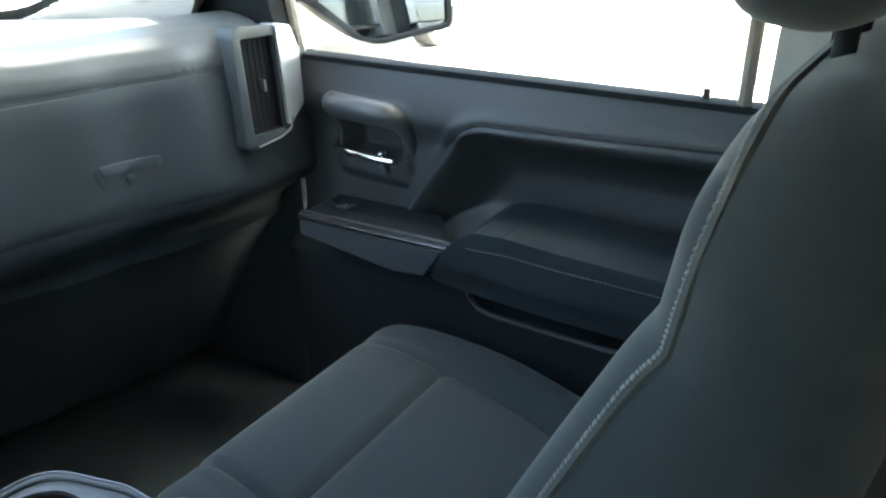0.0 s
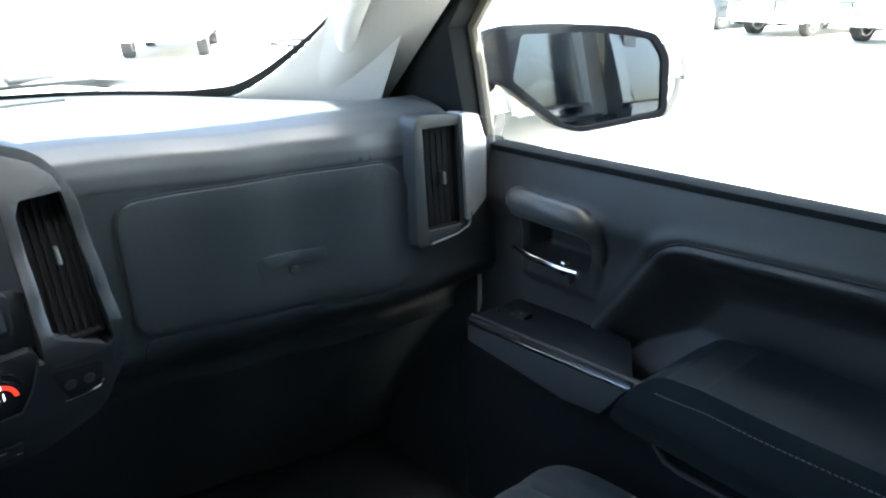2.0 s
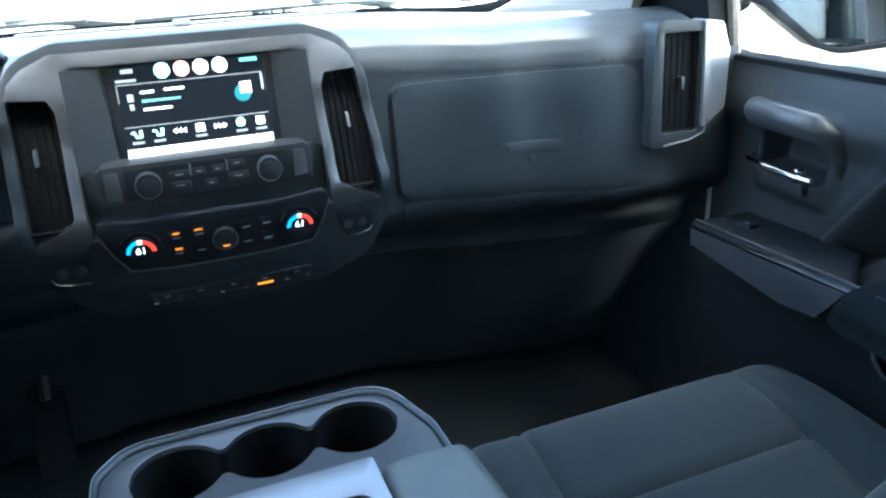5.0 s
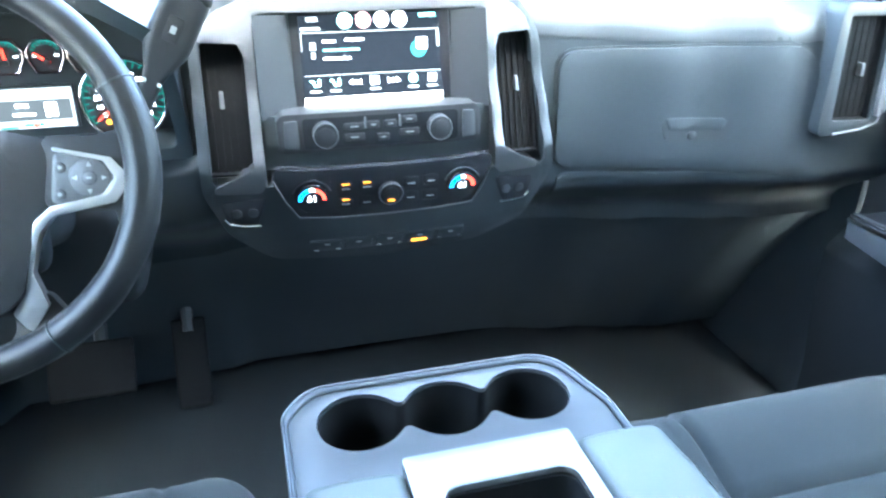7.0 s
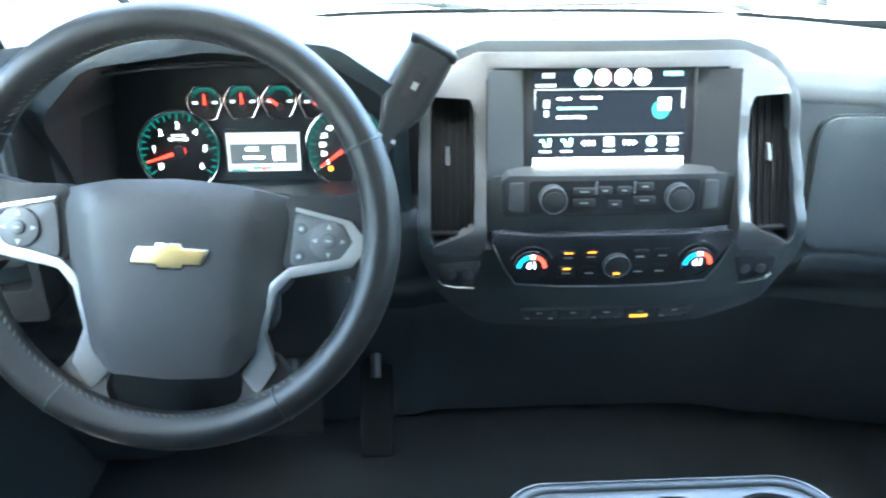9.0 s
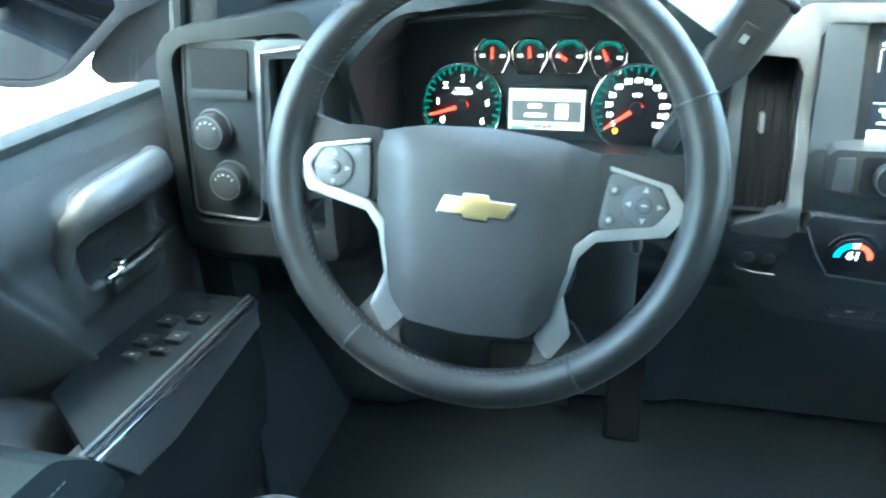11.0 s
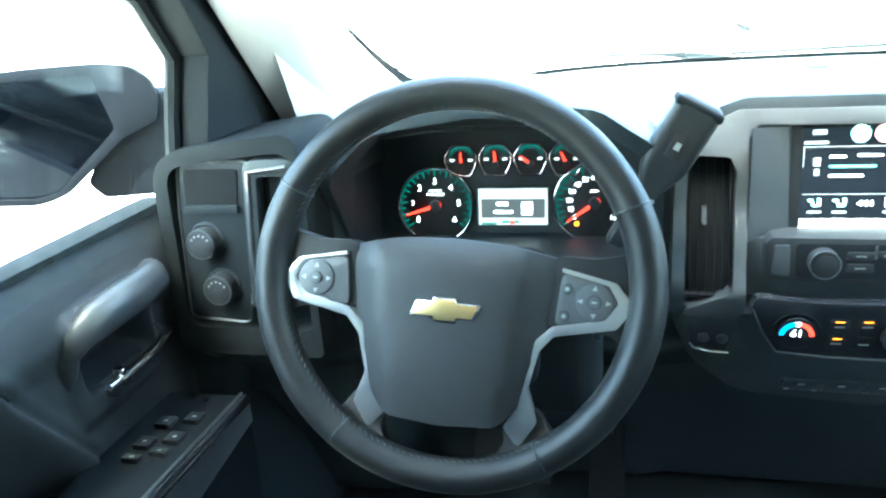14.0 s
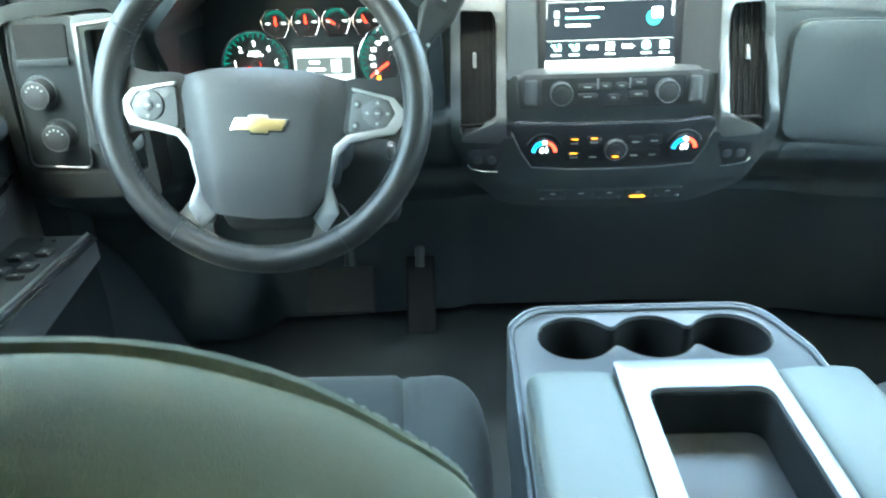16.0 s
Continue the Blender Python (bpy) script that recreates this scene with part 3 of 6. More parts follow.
def side_vent():
    root = thing("air_vent", (0.70, -0.05, 1.31), "black dashboard air vent with a silver surround", "air vent", "dashboard air vents")
    to3 = lambda x, z, d: Vector((x, face_y(0.69, z) - 0.021 - d - 0.10 * (x - 0.69), z))
    out = rounded([(0.632, 1.222), (0.735, 1.238), (0.730, 1.405), (0.640, 1.412)], [0.012, 0.012, 0.02, 0.02])
    hole = rect(0.652, 1.246, 0.712, 1.392, 0.004)
    part("bezel", slab(out, to3, -0.03, 0.006, [hole], bevel=0.004), "black", root)
    vent_core(root, 0.654, 1.248, 0.710, 1.390, to3, (0.687, 1.318))
    trim = rounded([(0.716, 1.25), (0.765, 1.275), (0.770, 1.36), (0.752, 1.402), (0.716, 1.408)], [0.004, 0.012, 0.02, 0.012, 0.004])
    part("side_trim", slab(trim, lambda x, z, d: to3(x, z, d) + Vector((0, 0.30 * max(0, x - 0.72), 0)), -0.02, 0.012, bevel=0.006, cut_u=[0.73, 0.74, 0.75]), "bright_silver", root, "satin silver side trim")
    part("lower_trim", tube([to3(0.655, 1.2275, 0.008), to3(0.700, 1.234, 0.009), to3(0.722, 1.243, 0.009), to3(0.727, 1.262, 0.009)], 0.0018, 8), "silver", root)


side_vent()

# ---- centre stack ----
def stack_y(z):
    return lerp_list(z, [(1.085, -0.012), (1.15, -0.034), (1.235, -0.046), (1.27, -0.030), (1.34, -0.004), (1.45, 0.030)])


def on_stack(x, z, d):
    return Vector((x, stack_y(z) + 0.22 * x * x - d, z))


ZC = [1.09 + 0.0125 * i for i in range(29)]
XC = [-0.2 + 0.05 * i for i in range(9)]


def stack():
    root = thing("center_stack", (0, 0.0, 1.09), "dark plastic centre stack with satin silver frame", "center stack")
    out = rounded([(-0.226, 1.205), (-0.222, 1.375), (-0.200, 1.420), (-0.150, 1.438), (0.150, 1.438), (0.200, 1.420), (0.222, 1.375), (0.236, 1.195), (0.196, 1.124), (0.135, 1.096), (0.0, 1.087), (-0.15, 1.097), (-0.203, 1.150)], 0.06, 8)
    hole = rounded([(-0.212, 1.216), (-0.209, 1.375), (-0.190, 1.408), (-0.147, 1.423), (0.147, 1.423), (0.190, 1.408), (0.209, 1.375), (0.222, 1.21), (0.16, 1.20), (-0.16, 1.20)], 0.012)
    part("outer_rim", slab(out, on_stack, -0.06, 0.010, [hole], bevel=0.006, cut_v=ZC, cut_u=XC), "black", root, "dark soft rim")
    low = rounded([(-0.222, 1.212), (-0.205, 1.16), (-0.15, 1.102), (0.0, 1.092), (0.135, 1.101), (0.196, 1.132), (0.230, 1.212)], 0.02)
    part("lower_panel", slab(low, on_stack, -0.05, 0.0115, bevel=0.003, cut_v=ZC, cut_u=XC), "black", root)
    # silver frame round screen and vents
    L = [(-0.210, 1.205), (-0.211, 1.213), (-0.161, 1.236), (-0.1585, 1.362), (-0.165, 1.377), (-0.210, 1.379), (-0.204, 1.396), (-0.188, 1.411), (-0.155, 1.4255)]
    R = [(-x, z) for x, z in reversed(L)]
    inner = [(0.156, 1.203), (0.148, 1.214), (0.146, 1.396), (0.137, 1.409), (-0.137, 1.409), (-0.146, 1.396), (-0.148, 1.214), (-0.156, 1.203)]
    b = slab(rounded(L + R + inner, [0.004, 0.004, 0.012, 0.010, 0.006, 0.002, 0.01, 0.012, 0.02] + [0.02, 0.012, 0.01, 0.002, 0.006, 0.010, 0.012, 0.004, 0.004] + [0.006, 0.006, 0.002, 0.006, 0.006, 0.002, 0.006, 0.006], 3), on_stack, -0.02, 0.012, bevel=0.004, cut_v=ZC, cut_u=XC)
    part("frame", b, "silver", root, "satin silver frame")
    for s in (-1, 1):
        vent_core(root, min(s * 0.163, s * 0.212), 1.228, max(s * 0.163, s * 0.212), 1.377, on_stack, (s * 0.190, 1.312), 5, 0.012)
        # pocket below each vent with a bright lower edge
        pod = rounded([(s * 0.150, 1.198), (s * 0.206, 1.192), (s * 0.200, 1.163), (s * 0.165, 1.158)], 0.006)
        part("socket_panel", slab(pod, on_stack, 0.008, 0.0135, bevel=0.002), "gloss", root)
        for dx in (0.168, 0.188):
            part("socket", slab(circle(s * dx, 1.177, 0.0065, 16), on_stack, 0.012, 0.0155, bevel=0.001), "dash", root)
        part("edge_trim", tube([on_stack(s * x, z, 0.0145) for x, z in ((0.160, 1.1585), (0.180, 1.159), (0.198, 1.1625), (0.203, 1.170))], 0.0014, 8), "chrome", root)
    return root


STACK = stack()


def screen_tilt(x, z, d):
    """The display's own plane, leaning back at its top."""
    return Vector((x, (z - 1.30) * 0.20 - d, z))


def infotainment():
    root = thing("infotainment_display", (0, 0.0, 1.30), "lit touch screen with audio page in a gloss black surround", "display")
    part("surround", slab(rounded([(-0.147, 1.286), (0.147, 1.286), (0.146, 1.410), (-0.146, 1.410)], 0.008), screen_tilt, -0.02, 0.0005, bevel=0.001), "black", root)
    for s in (-1, 1):
        w = [(s * 0.146, 1.288), (s * 0.145, 1.409), (s * 0.104, 1.405), (s * 0.100, 1.293)]
        part("cheek", slab(w, lambda x, z, d: screen_tilt(x, z, d + 0.02 * (abs(x) - 0.100) / 0.039), 0.0006, 0.002), "panel_black", root, "sloping dark side cheek")
    part("glass", slab(rounded([(-0.101, 1.292), (0.101, 1.292), (0.101, 1.409), (-0.101, 1.409)], 0.004), screen_tilt, 0.0006, 0.0022, bevel=0.001), "gloss", root)
    lcd = part("lcd", slab(rect(-0.090, 1.2945, 0.090, 1.4035), screen_tilt, 0.0022, 0.0026), "lcd", root, "dark lit display area")
    F = 0.0027
    def item(name, shape, m, label=""):
        part(name, slab(shape, screen_tilt, F - 0.0004, F + 0.0002), m, lcd, label)
    item("bar", rect(-0.0895, 1.2955, 0.0895, 1.3065), "lit_bar", "white lit bar")
    for i in range(4):
        item("round_icon", circle(-0.0325 + 0.0232 * i, 1.3965, 0.0094, 20), ("icon_teal", "icon_red", "lit_white", "lit_white")[i])
    item("clock_bar", rect(-0.080, 1.3965, -0.066, 1.4015), "lit_grey"), item("temperature_bar", rect(0.062, 1.398, 0.084, 1.4025), "text_teal")
    item("line", rect(-0.088, 1.3830, 0.088, 1.3838), "lit_grey"), item("line", rect(-0.088, 1.3325, 0.088, 1.3332), "lit_grey")
    item("line", rect(-0.0885, 1.362, -0.0877, 1.3838), "lit_grey"), item("scroll_bar", rect(0.0845, 1.362, 0.0875, 1.382), "lit_grey")
    item("status_bar", rect(-0.088, 1.3865, -0.064, 1.3895), "lit_grey")
    for x0, x1, z, m in ((-0.062, -0.046, 1.373, "lit_white"), (-0.034, -0.010, 1.374, "lit_white"), (-0.062, -0.016, 1.3625, "text_teal"), (-0.062, -0.028, 1.3525, "lit_white")):
        item("text_bar", rect(x0, z - 0.0013, x1, z + 0.0013), m)
    item("source_icon", rect(-0.078, 1.363, -0.071, 1.372), "lit_grey"), item("source_icon", rect(-0.077, 1.353, -0.072, 1.360), "lit_grey")
    item("art_glow", circle(0.060, 1.360, 0.0105, 20), "lit_teal"), item("art", rect(0.0575, 1.3595, 0.0715, 1.3735), "lit_white")
    for i, kind in enumerate("rrtqtcq"):
        x = -0.075 + 0.0252 * i
        if kind == "t":
            for k in range(3):
                s = 1 if i == 4 else -1
                xx = x + (k - 1) * 0.0055
                item("arrow_icon", [(xx - s * 0.0024, 1.3195), (xx + s * 0.0026, 1.323), (xx - s * 0.0024, 1.3265)], "lit_white")
        elif kind == "c":
            item("round_icon", circle(x, 1.3245, 0.0058, 16), "icon_teal")
        elif kind == "q":
            item("square_icon", rect(x - 0.0055, 1.3190, x + 0.0055, 1.3290), "lit_white")
        else:
            item("symbol_icon", [(x - 0.0065, 1.3275), (x - 0.002, 1.3275), (x, 1.3215), (x + 0.003, 1.3215), (x + 0.003, 1.3285), (x + 0.0065, 1.3285), (x + 0.0065, 1.3205), (x + 0.0045, 1.3195), (x - 0.002, 1.3195), (x - 0.0035, 1.325), (x - 0.0065, 1.325)], "icon_teal")
        if kind != "t":
            item("text_bar", rect(x - 0.007, 1.3125, x + 0.007, 1.315), "lit_grey")


infotainment()


def knob(parent, x, z, r, to3, d0, h, ring="brushed", name="knob"):
    k = part(name, slab(circle(x, z, r, 28), to3, d0, d0 + h, bevel=r * 0.15), "panel_black", parent)
    part("ring", slab(circle(x, z, r * 1.0, 28), to3, d0 + h * 0.85, d0 + h + 0.0008, [circle(x, z, r * 0.93, 28)], bevel=0.0003), ring, k)
    part("cap", slab(circle(x, z, r * 0.66, 24), to3, d0 + h - 0.001, d0 + h + 0.0012, bevel=0.001), "panel_black", k)
    return k


def radio():
    root = thing("radio_controls", (0, -0.03, 1.25), "dark radio control bar with two chrome-ringed knobs", "controls")
    flat = lambda x, z, d: Vector((x, -0.020 - d + 0.22 * x * x + 0.10 * (z - 1.273), z))
    b = slab(rounded([(-0.128, 1.250), (0.128, 1.250), (0.130, 1.290), (0.122, 1.297), (-0.122, 1.297), (-0.130, 1.290)], 0.006), flat, -0.05, 0.024, bevel=0.006, cut_u=XC)
    part("bar", b, "panel_black", root)
    part("back_panel", slab(rounded([(-0.147, 1.226), (0.147, 1.226), (0.147, 1.292), (-0.147, 1.292)], 0.004), flat, -0.02, 0.010, bevel=0.002, cut_u=XC), "black", root)
    part("recess", slab(rounded([(-0.098, 1.254), (0.098, 1.254), (0.099, 1.291), (-0.099, 1.291)], 0.006), flat, 0.0235, 0.0248, cut_u=XC), "gloss", root)
    for s in (-1, 1):
        part("end_key", slab(rounded([(s * 0.104, 1.255), (s * 0.122, 1.257), (s * 0.121, 1.289), (s * 0.105, 1.290)], 0.003), flat, 0.022, 0.0265, bevel=0.002), "satin_grey", root)
        knob(root, s * 0.0725, 1.2725, 0.0155, flat, 0.0245, 0.012, name="volume_knob" if s < 0 else "tune_knob")
    for x, z, w in ((-0.036, 1.279, 0.013), (-0.036, 1.266, 0.013), (-0.012, 1.280, 0.008), (0.010, 1.280, 0.008), (0.034, 1.284, 0.010), (0.034, 1.268, 0.013), (0.0, 1.264, 0.008)):
        k = part("button", slab(rect(x - w, z - 0.0045, x + w, z + 0.0045, 0.002, 2), flat, 0.0245, 0.0262, bevel=0.0008), "panel_black", root)
        part("marking", slab(rect(x - w * 0.4, z - 0.0007, x + w * 0.4, z + 0.0007), flat, 0.0262, 0.0265), "print", k)
    for x in (-0.022, 0.022):
        part("key_edge", slab(rect(x - 0.0012, 1.276, x + 0.0012, 1.290), flat, 0.0245, 0.0266), "silver", root)


radio()


def climate():
    root = thing("climate_panel", (0, -0.045, 1.16), "black climate panel with lit temperature dials", "controls")
    to3 = lambda x, z, d: on_stack(x, z, d + 0.012)
    out = rounded([(-0.110, 1.164), (0.116, 1.164), (0.142, 1.218), (0.140, 1.236), (0.090, 1.232), (-0.090, 1.232), (-0.140, 1.236), (-0.142, 1.218)], 0.010)
    part("panel", slab(out, to3, -0.01, 0.006, bevel=0.003, cut_u=XC, cut_v=ZC), "gloss", root)
    edge = [on_stack(x, z, 0.0195) for x, z in ((-0.141, 1.222), (-0.128, 1.192), (-0.112, 1.167), (-0.06, 1.1632), (0.0, 1.1625), (0.07, 1.1635), (0.117, 1.167), (0.130, 1.190), (0.141, 1.222))]
    part("edge_line", tube(edge, 0.0012, 6), "silver", root)
    for x in (-0.0955, 0.0995):
        k = part("dial", slab(circle(x, 1.196, 0.020, 32), to3, 0.004, 0.014, bevel=0.003), "gloss", root)
        f = lambda a, c, d: to3(a, c, d)
        def arc(a0, a1, r0=0.0125, r1=0.0172):
            return circle(x, 1.194, r1, 12, a0, a1) + circle(x, 1.194, r0, 12, a1, a0)
        part("cold_arc", slab(arc(math.pi * 0.55, math.pi), f, 0.0138, 0.0146), "lit_blue", k, "lit blue arc")
        part("warm_arc", slab(arc(0, math.pi * 0.45), f, 0.0138, 0.0146), "lit_red", k, "lit red arc")
        part("mid_arc", slab(arc(math.pi * 0.45, math.pi * 0.55), f, 0.0138, 0.0146), "lit_white", k)
        part("digits", words("61", 0.013, lambda a, c, d, x=x: to3(x + a, 1.1965 + c, 0.0147)), "lit_white", k, "lit number 61")
        part("collar", slab(circle(x, 1.196, 0.0255, 24, 0.35, math.pi - 0.35) + circle(x, 1.196, 0.0240, 24, math.pi - 0.35, 0.35), f, 0.004, 0.010), "chrome", k)
        part("caption", slab(rect(x - 0.007, 1.1775, x + 0.007, 1.1795), f, 0.0058, 0.0064), "print", k)
    part("amber_mark", slab(rect(0.0955, 1.1788, 0.1035, 1.1802), to3, 0.0060, 0.0068), "lit_amber", root)
    fan = knob(root, 0.004, 1.194, 0.0155, to3, 0.005, 0.010, name="fan_dial")
    for a in (0.0, math.pi):
        part("side_arc", slab(circle(0.004, 1.194, 0.0166, 10, a - 0.75, a + 0.75) + circle(0.004, 1.194, 0.0152, 10, a + 0.75, a - 0.75), to3, 0.0145, 0.0158), "chrome", fan)
    part("amber_mark", slab(rect(0.000, 1.1845, 0.008, 1.1860), to3, 0.0160, 0.0168), "lit_amber", fan)
    for x, z, lit in ((-0.053, 1.206, 1), (-0.026, 1.207, 1), (-0.053, 1.184, 1), (-0.026, 1.184, 0), (0.032, 1.206, 0), (0.058, 1.207, 0), (0.032, 1.185, 0), (0.058, 1.185, 0)):
        k = part("button", slab(rect(x - 0.010, z - 0.008, x + 0.010, z + 0.008, 0.002, 2), to3, 0.005, 0.0072, bevel=0.001), "gloss", root)
        part("marking", slab(rect(x - 0.005, z - 0.003, x + 0.005, z - 0.0012), to3, 0.0072, 0.0076), "print", k)
        if lit:
            part("amber_mark", slab(rect(x - 0.0045, z + 0.0036, x + 0.0045, z + 0.0050), to3, 0.0072, 0.0077), "lit_amber", k, "lit amber bar")
    # switch row below
    row = thing("switch_row", (0, -0.02, 1.10), "row of small black switches with one lit amber", "controls")
    base = lambda x, z, d: on_stack(x, z, d + 0.0115)
    part("base", slab(rounded([(-0.098, 1.106), (0.11, 1.106), (0.114, 1.126), (-0.102, 1.126)], 0.005), base, -0.004, 0.002, bevel=0.001, cut_u=XC), "black", row)
    for i, x in enumerate((-0.078, -0.036, 0.006, 0.048, 0.092)):
        k = part("switch", slab(rect(x - 0.0185, 1.1070, x + 0.0185, 1.1245, 0.002, 2), base, 0.001, 0.0035, bevel=0.0012), "black", row)
        part("marking", slab(rect(x - 0.0035, 1.1175, x + 0.0035, 1.1200), base, 0.0035, 0.0040), "print", k)
        if i == 3:
            part("amber_lamp", slab(rect(x - 0.0105, 1.1085, x + 0.0105, 1.1118), base, 0.0035, 0.0042), "lit_amber", k, "lit amber bar")
        elif i != 1:
            for dx in (-0.0148, 0.0148):
                part("tip", rbox(base(x + dx, 1.1095, 0.0042), (0.0060, 0.002, 0.0026), 0.0006, 2, 1), "chrome", k)


climate()


# ---- driver's side ----
def binnacle():
    root = thing("instrument_hood", (-0.43, 0.05, 1.24), "black hood over the instruments", "hood")
    out = rounded([(-0.645, 1.235), (-0.640, 1.375), (-0.560, 1.445), (-0.43, 1.462), (-0.305, 1.448), (-0.238, 1.400), (-0.232, 1.235)], [0.01, 0.05, 0.06, 0.1, 0.06, 0.04, 0.01], 8)
    inn = rounded([(-0.625, 1.250), (-0.620, 1.368), (-0.552, 1.428), (-0.43, 1.444), (-0.312, 1.431), (-0.254, 1.392), (-0.250, 1.250)], [0.01, 0.05, 0.06, 0.1, 0.06, 0.04, 0.01], 8)
    to3 = lambda x, z, d: Vector((x, 0.14 - d * (0.55 + 0.45 * smooth(z, 1.25, 1.44)), z))
    part("shell", slab(out, to3, 0.0, 0.225, [inn], bevel=0.008, seg=3, cut_v=[1.28, 1.32, 1.36, 1.40, 1.43]), "dash_low", root)
    part("crease", tube([(-0.56, -0.02, 1.412), (-0.50, -0.025, 1.420), (-0.43, -0.025, 1.422), (-0.37, -0.02, 1.418)], 0.003, 6), "black", root)


binnacle()

CL_Y = 0.108


def on_dial(x, z, d):
    return Vector((x, CL_Y + 0.12 * (z - 1.31) - d, z))


def dial(root, cx, cz, r, name, labels, sweep, needle, size, ticks):
    """A round gauge: rim, face, ticks, numbers and a lit needle."""
    g = part(name, slab(circle(cx, cz, r, 48), on_dial, 0.0, 0.004, bevel=0.001), "dial", root)
    part("rim", slab(circle(cx, cz, r * 1.05, 48), on_dial, 0.0, 0.009, [circle(cx, cz, r * 0.97, 48)], bevel=0.0015), "chrome", g, "chrome gauge rim")
    b = bmesh.new()
    a0, a1 = sweep
    for i in range(ticks + 1):
        a = a0 + (a1 - a0) * i / ticks
        c, s = math.cos(a), math.sin(a)
        w = 0.0007
        r0, r1 = r * (0.78 if i % 2 == 0 else 0.84), r * 0.935
        slab([(cx + c * r0 - s * w, cz + s * r0 + c * w), (cx + c * r0 + s * w, cz + s * r0 - c * w), (cx + c * r1 + s * w, cz + s * r1 - c * w), (cx + c * r1 - s * w, cz + s * r1 + c * w)], on_dial, 0.0042, 0.0046, bm=b)
    part("tick_scale", b, "lit_teal_dim", g, "green lit ticks")
    ring = circle(cx, cz, r * 0.955, 40, a1, a0) + circle(cx, cz, r * 0.944, 40, a0, a1)
    part("scale_ring", slab(ring, on_dial, 0.0038, 0.0042), "lit_teal_dim", g, "thin green lit scale ring")
    for i, t in enumerate(labels):
        a = a0 + (a1 - a0) * i / (len(labels) - 1)
        x, z = cx + math.cos(a) * r * 0.63, cz + math.sin(a) * r * 0.63
        part("number", words(t, size, lambda p, q, d, x=x, z=z: on_dial(x + p, z + q, 0.0046)), "lit_white", g)
    c, s = math.cos(needle), math.sin(needle)
    w = r * 0.055
    nd = [(cx - s * w - c * r * 0.15, cz + c * w - s * r * 0.15), (cx + s * w - c * r * 0.15, cz - c * w - s * r * 0.15), (cx + c * r * 0.84 + s * w * 0.3, cz + s * r * 0.84 - c * w * 0.3), (cx + c * r * 0.84 - s * w * 0.3, cz + s * r * 0.84 + c * w * 0.3)]
    part("needle", slab(nd, on_dial, 0.007, 0.0085), "lit_needle", g, "glowing red needle")
    part("hub", slab(circle(cx, cz, r * 0.15, 20), on_dial, 0.004, 0.011, bevel=0.001), "black", g)
    return g


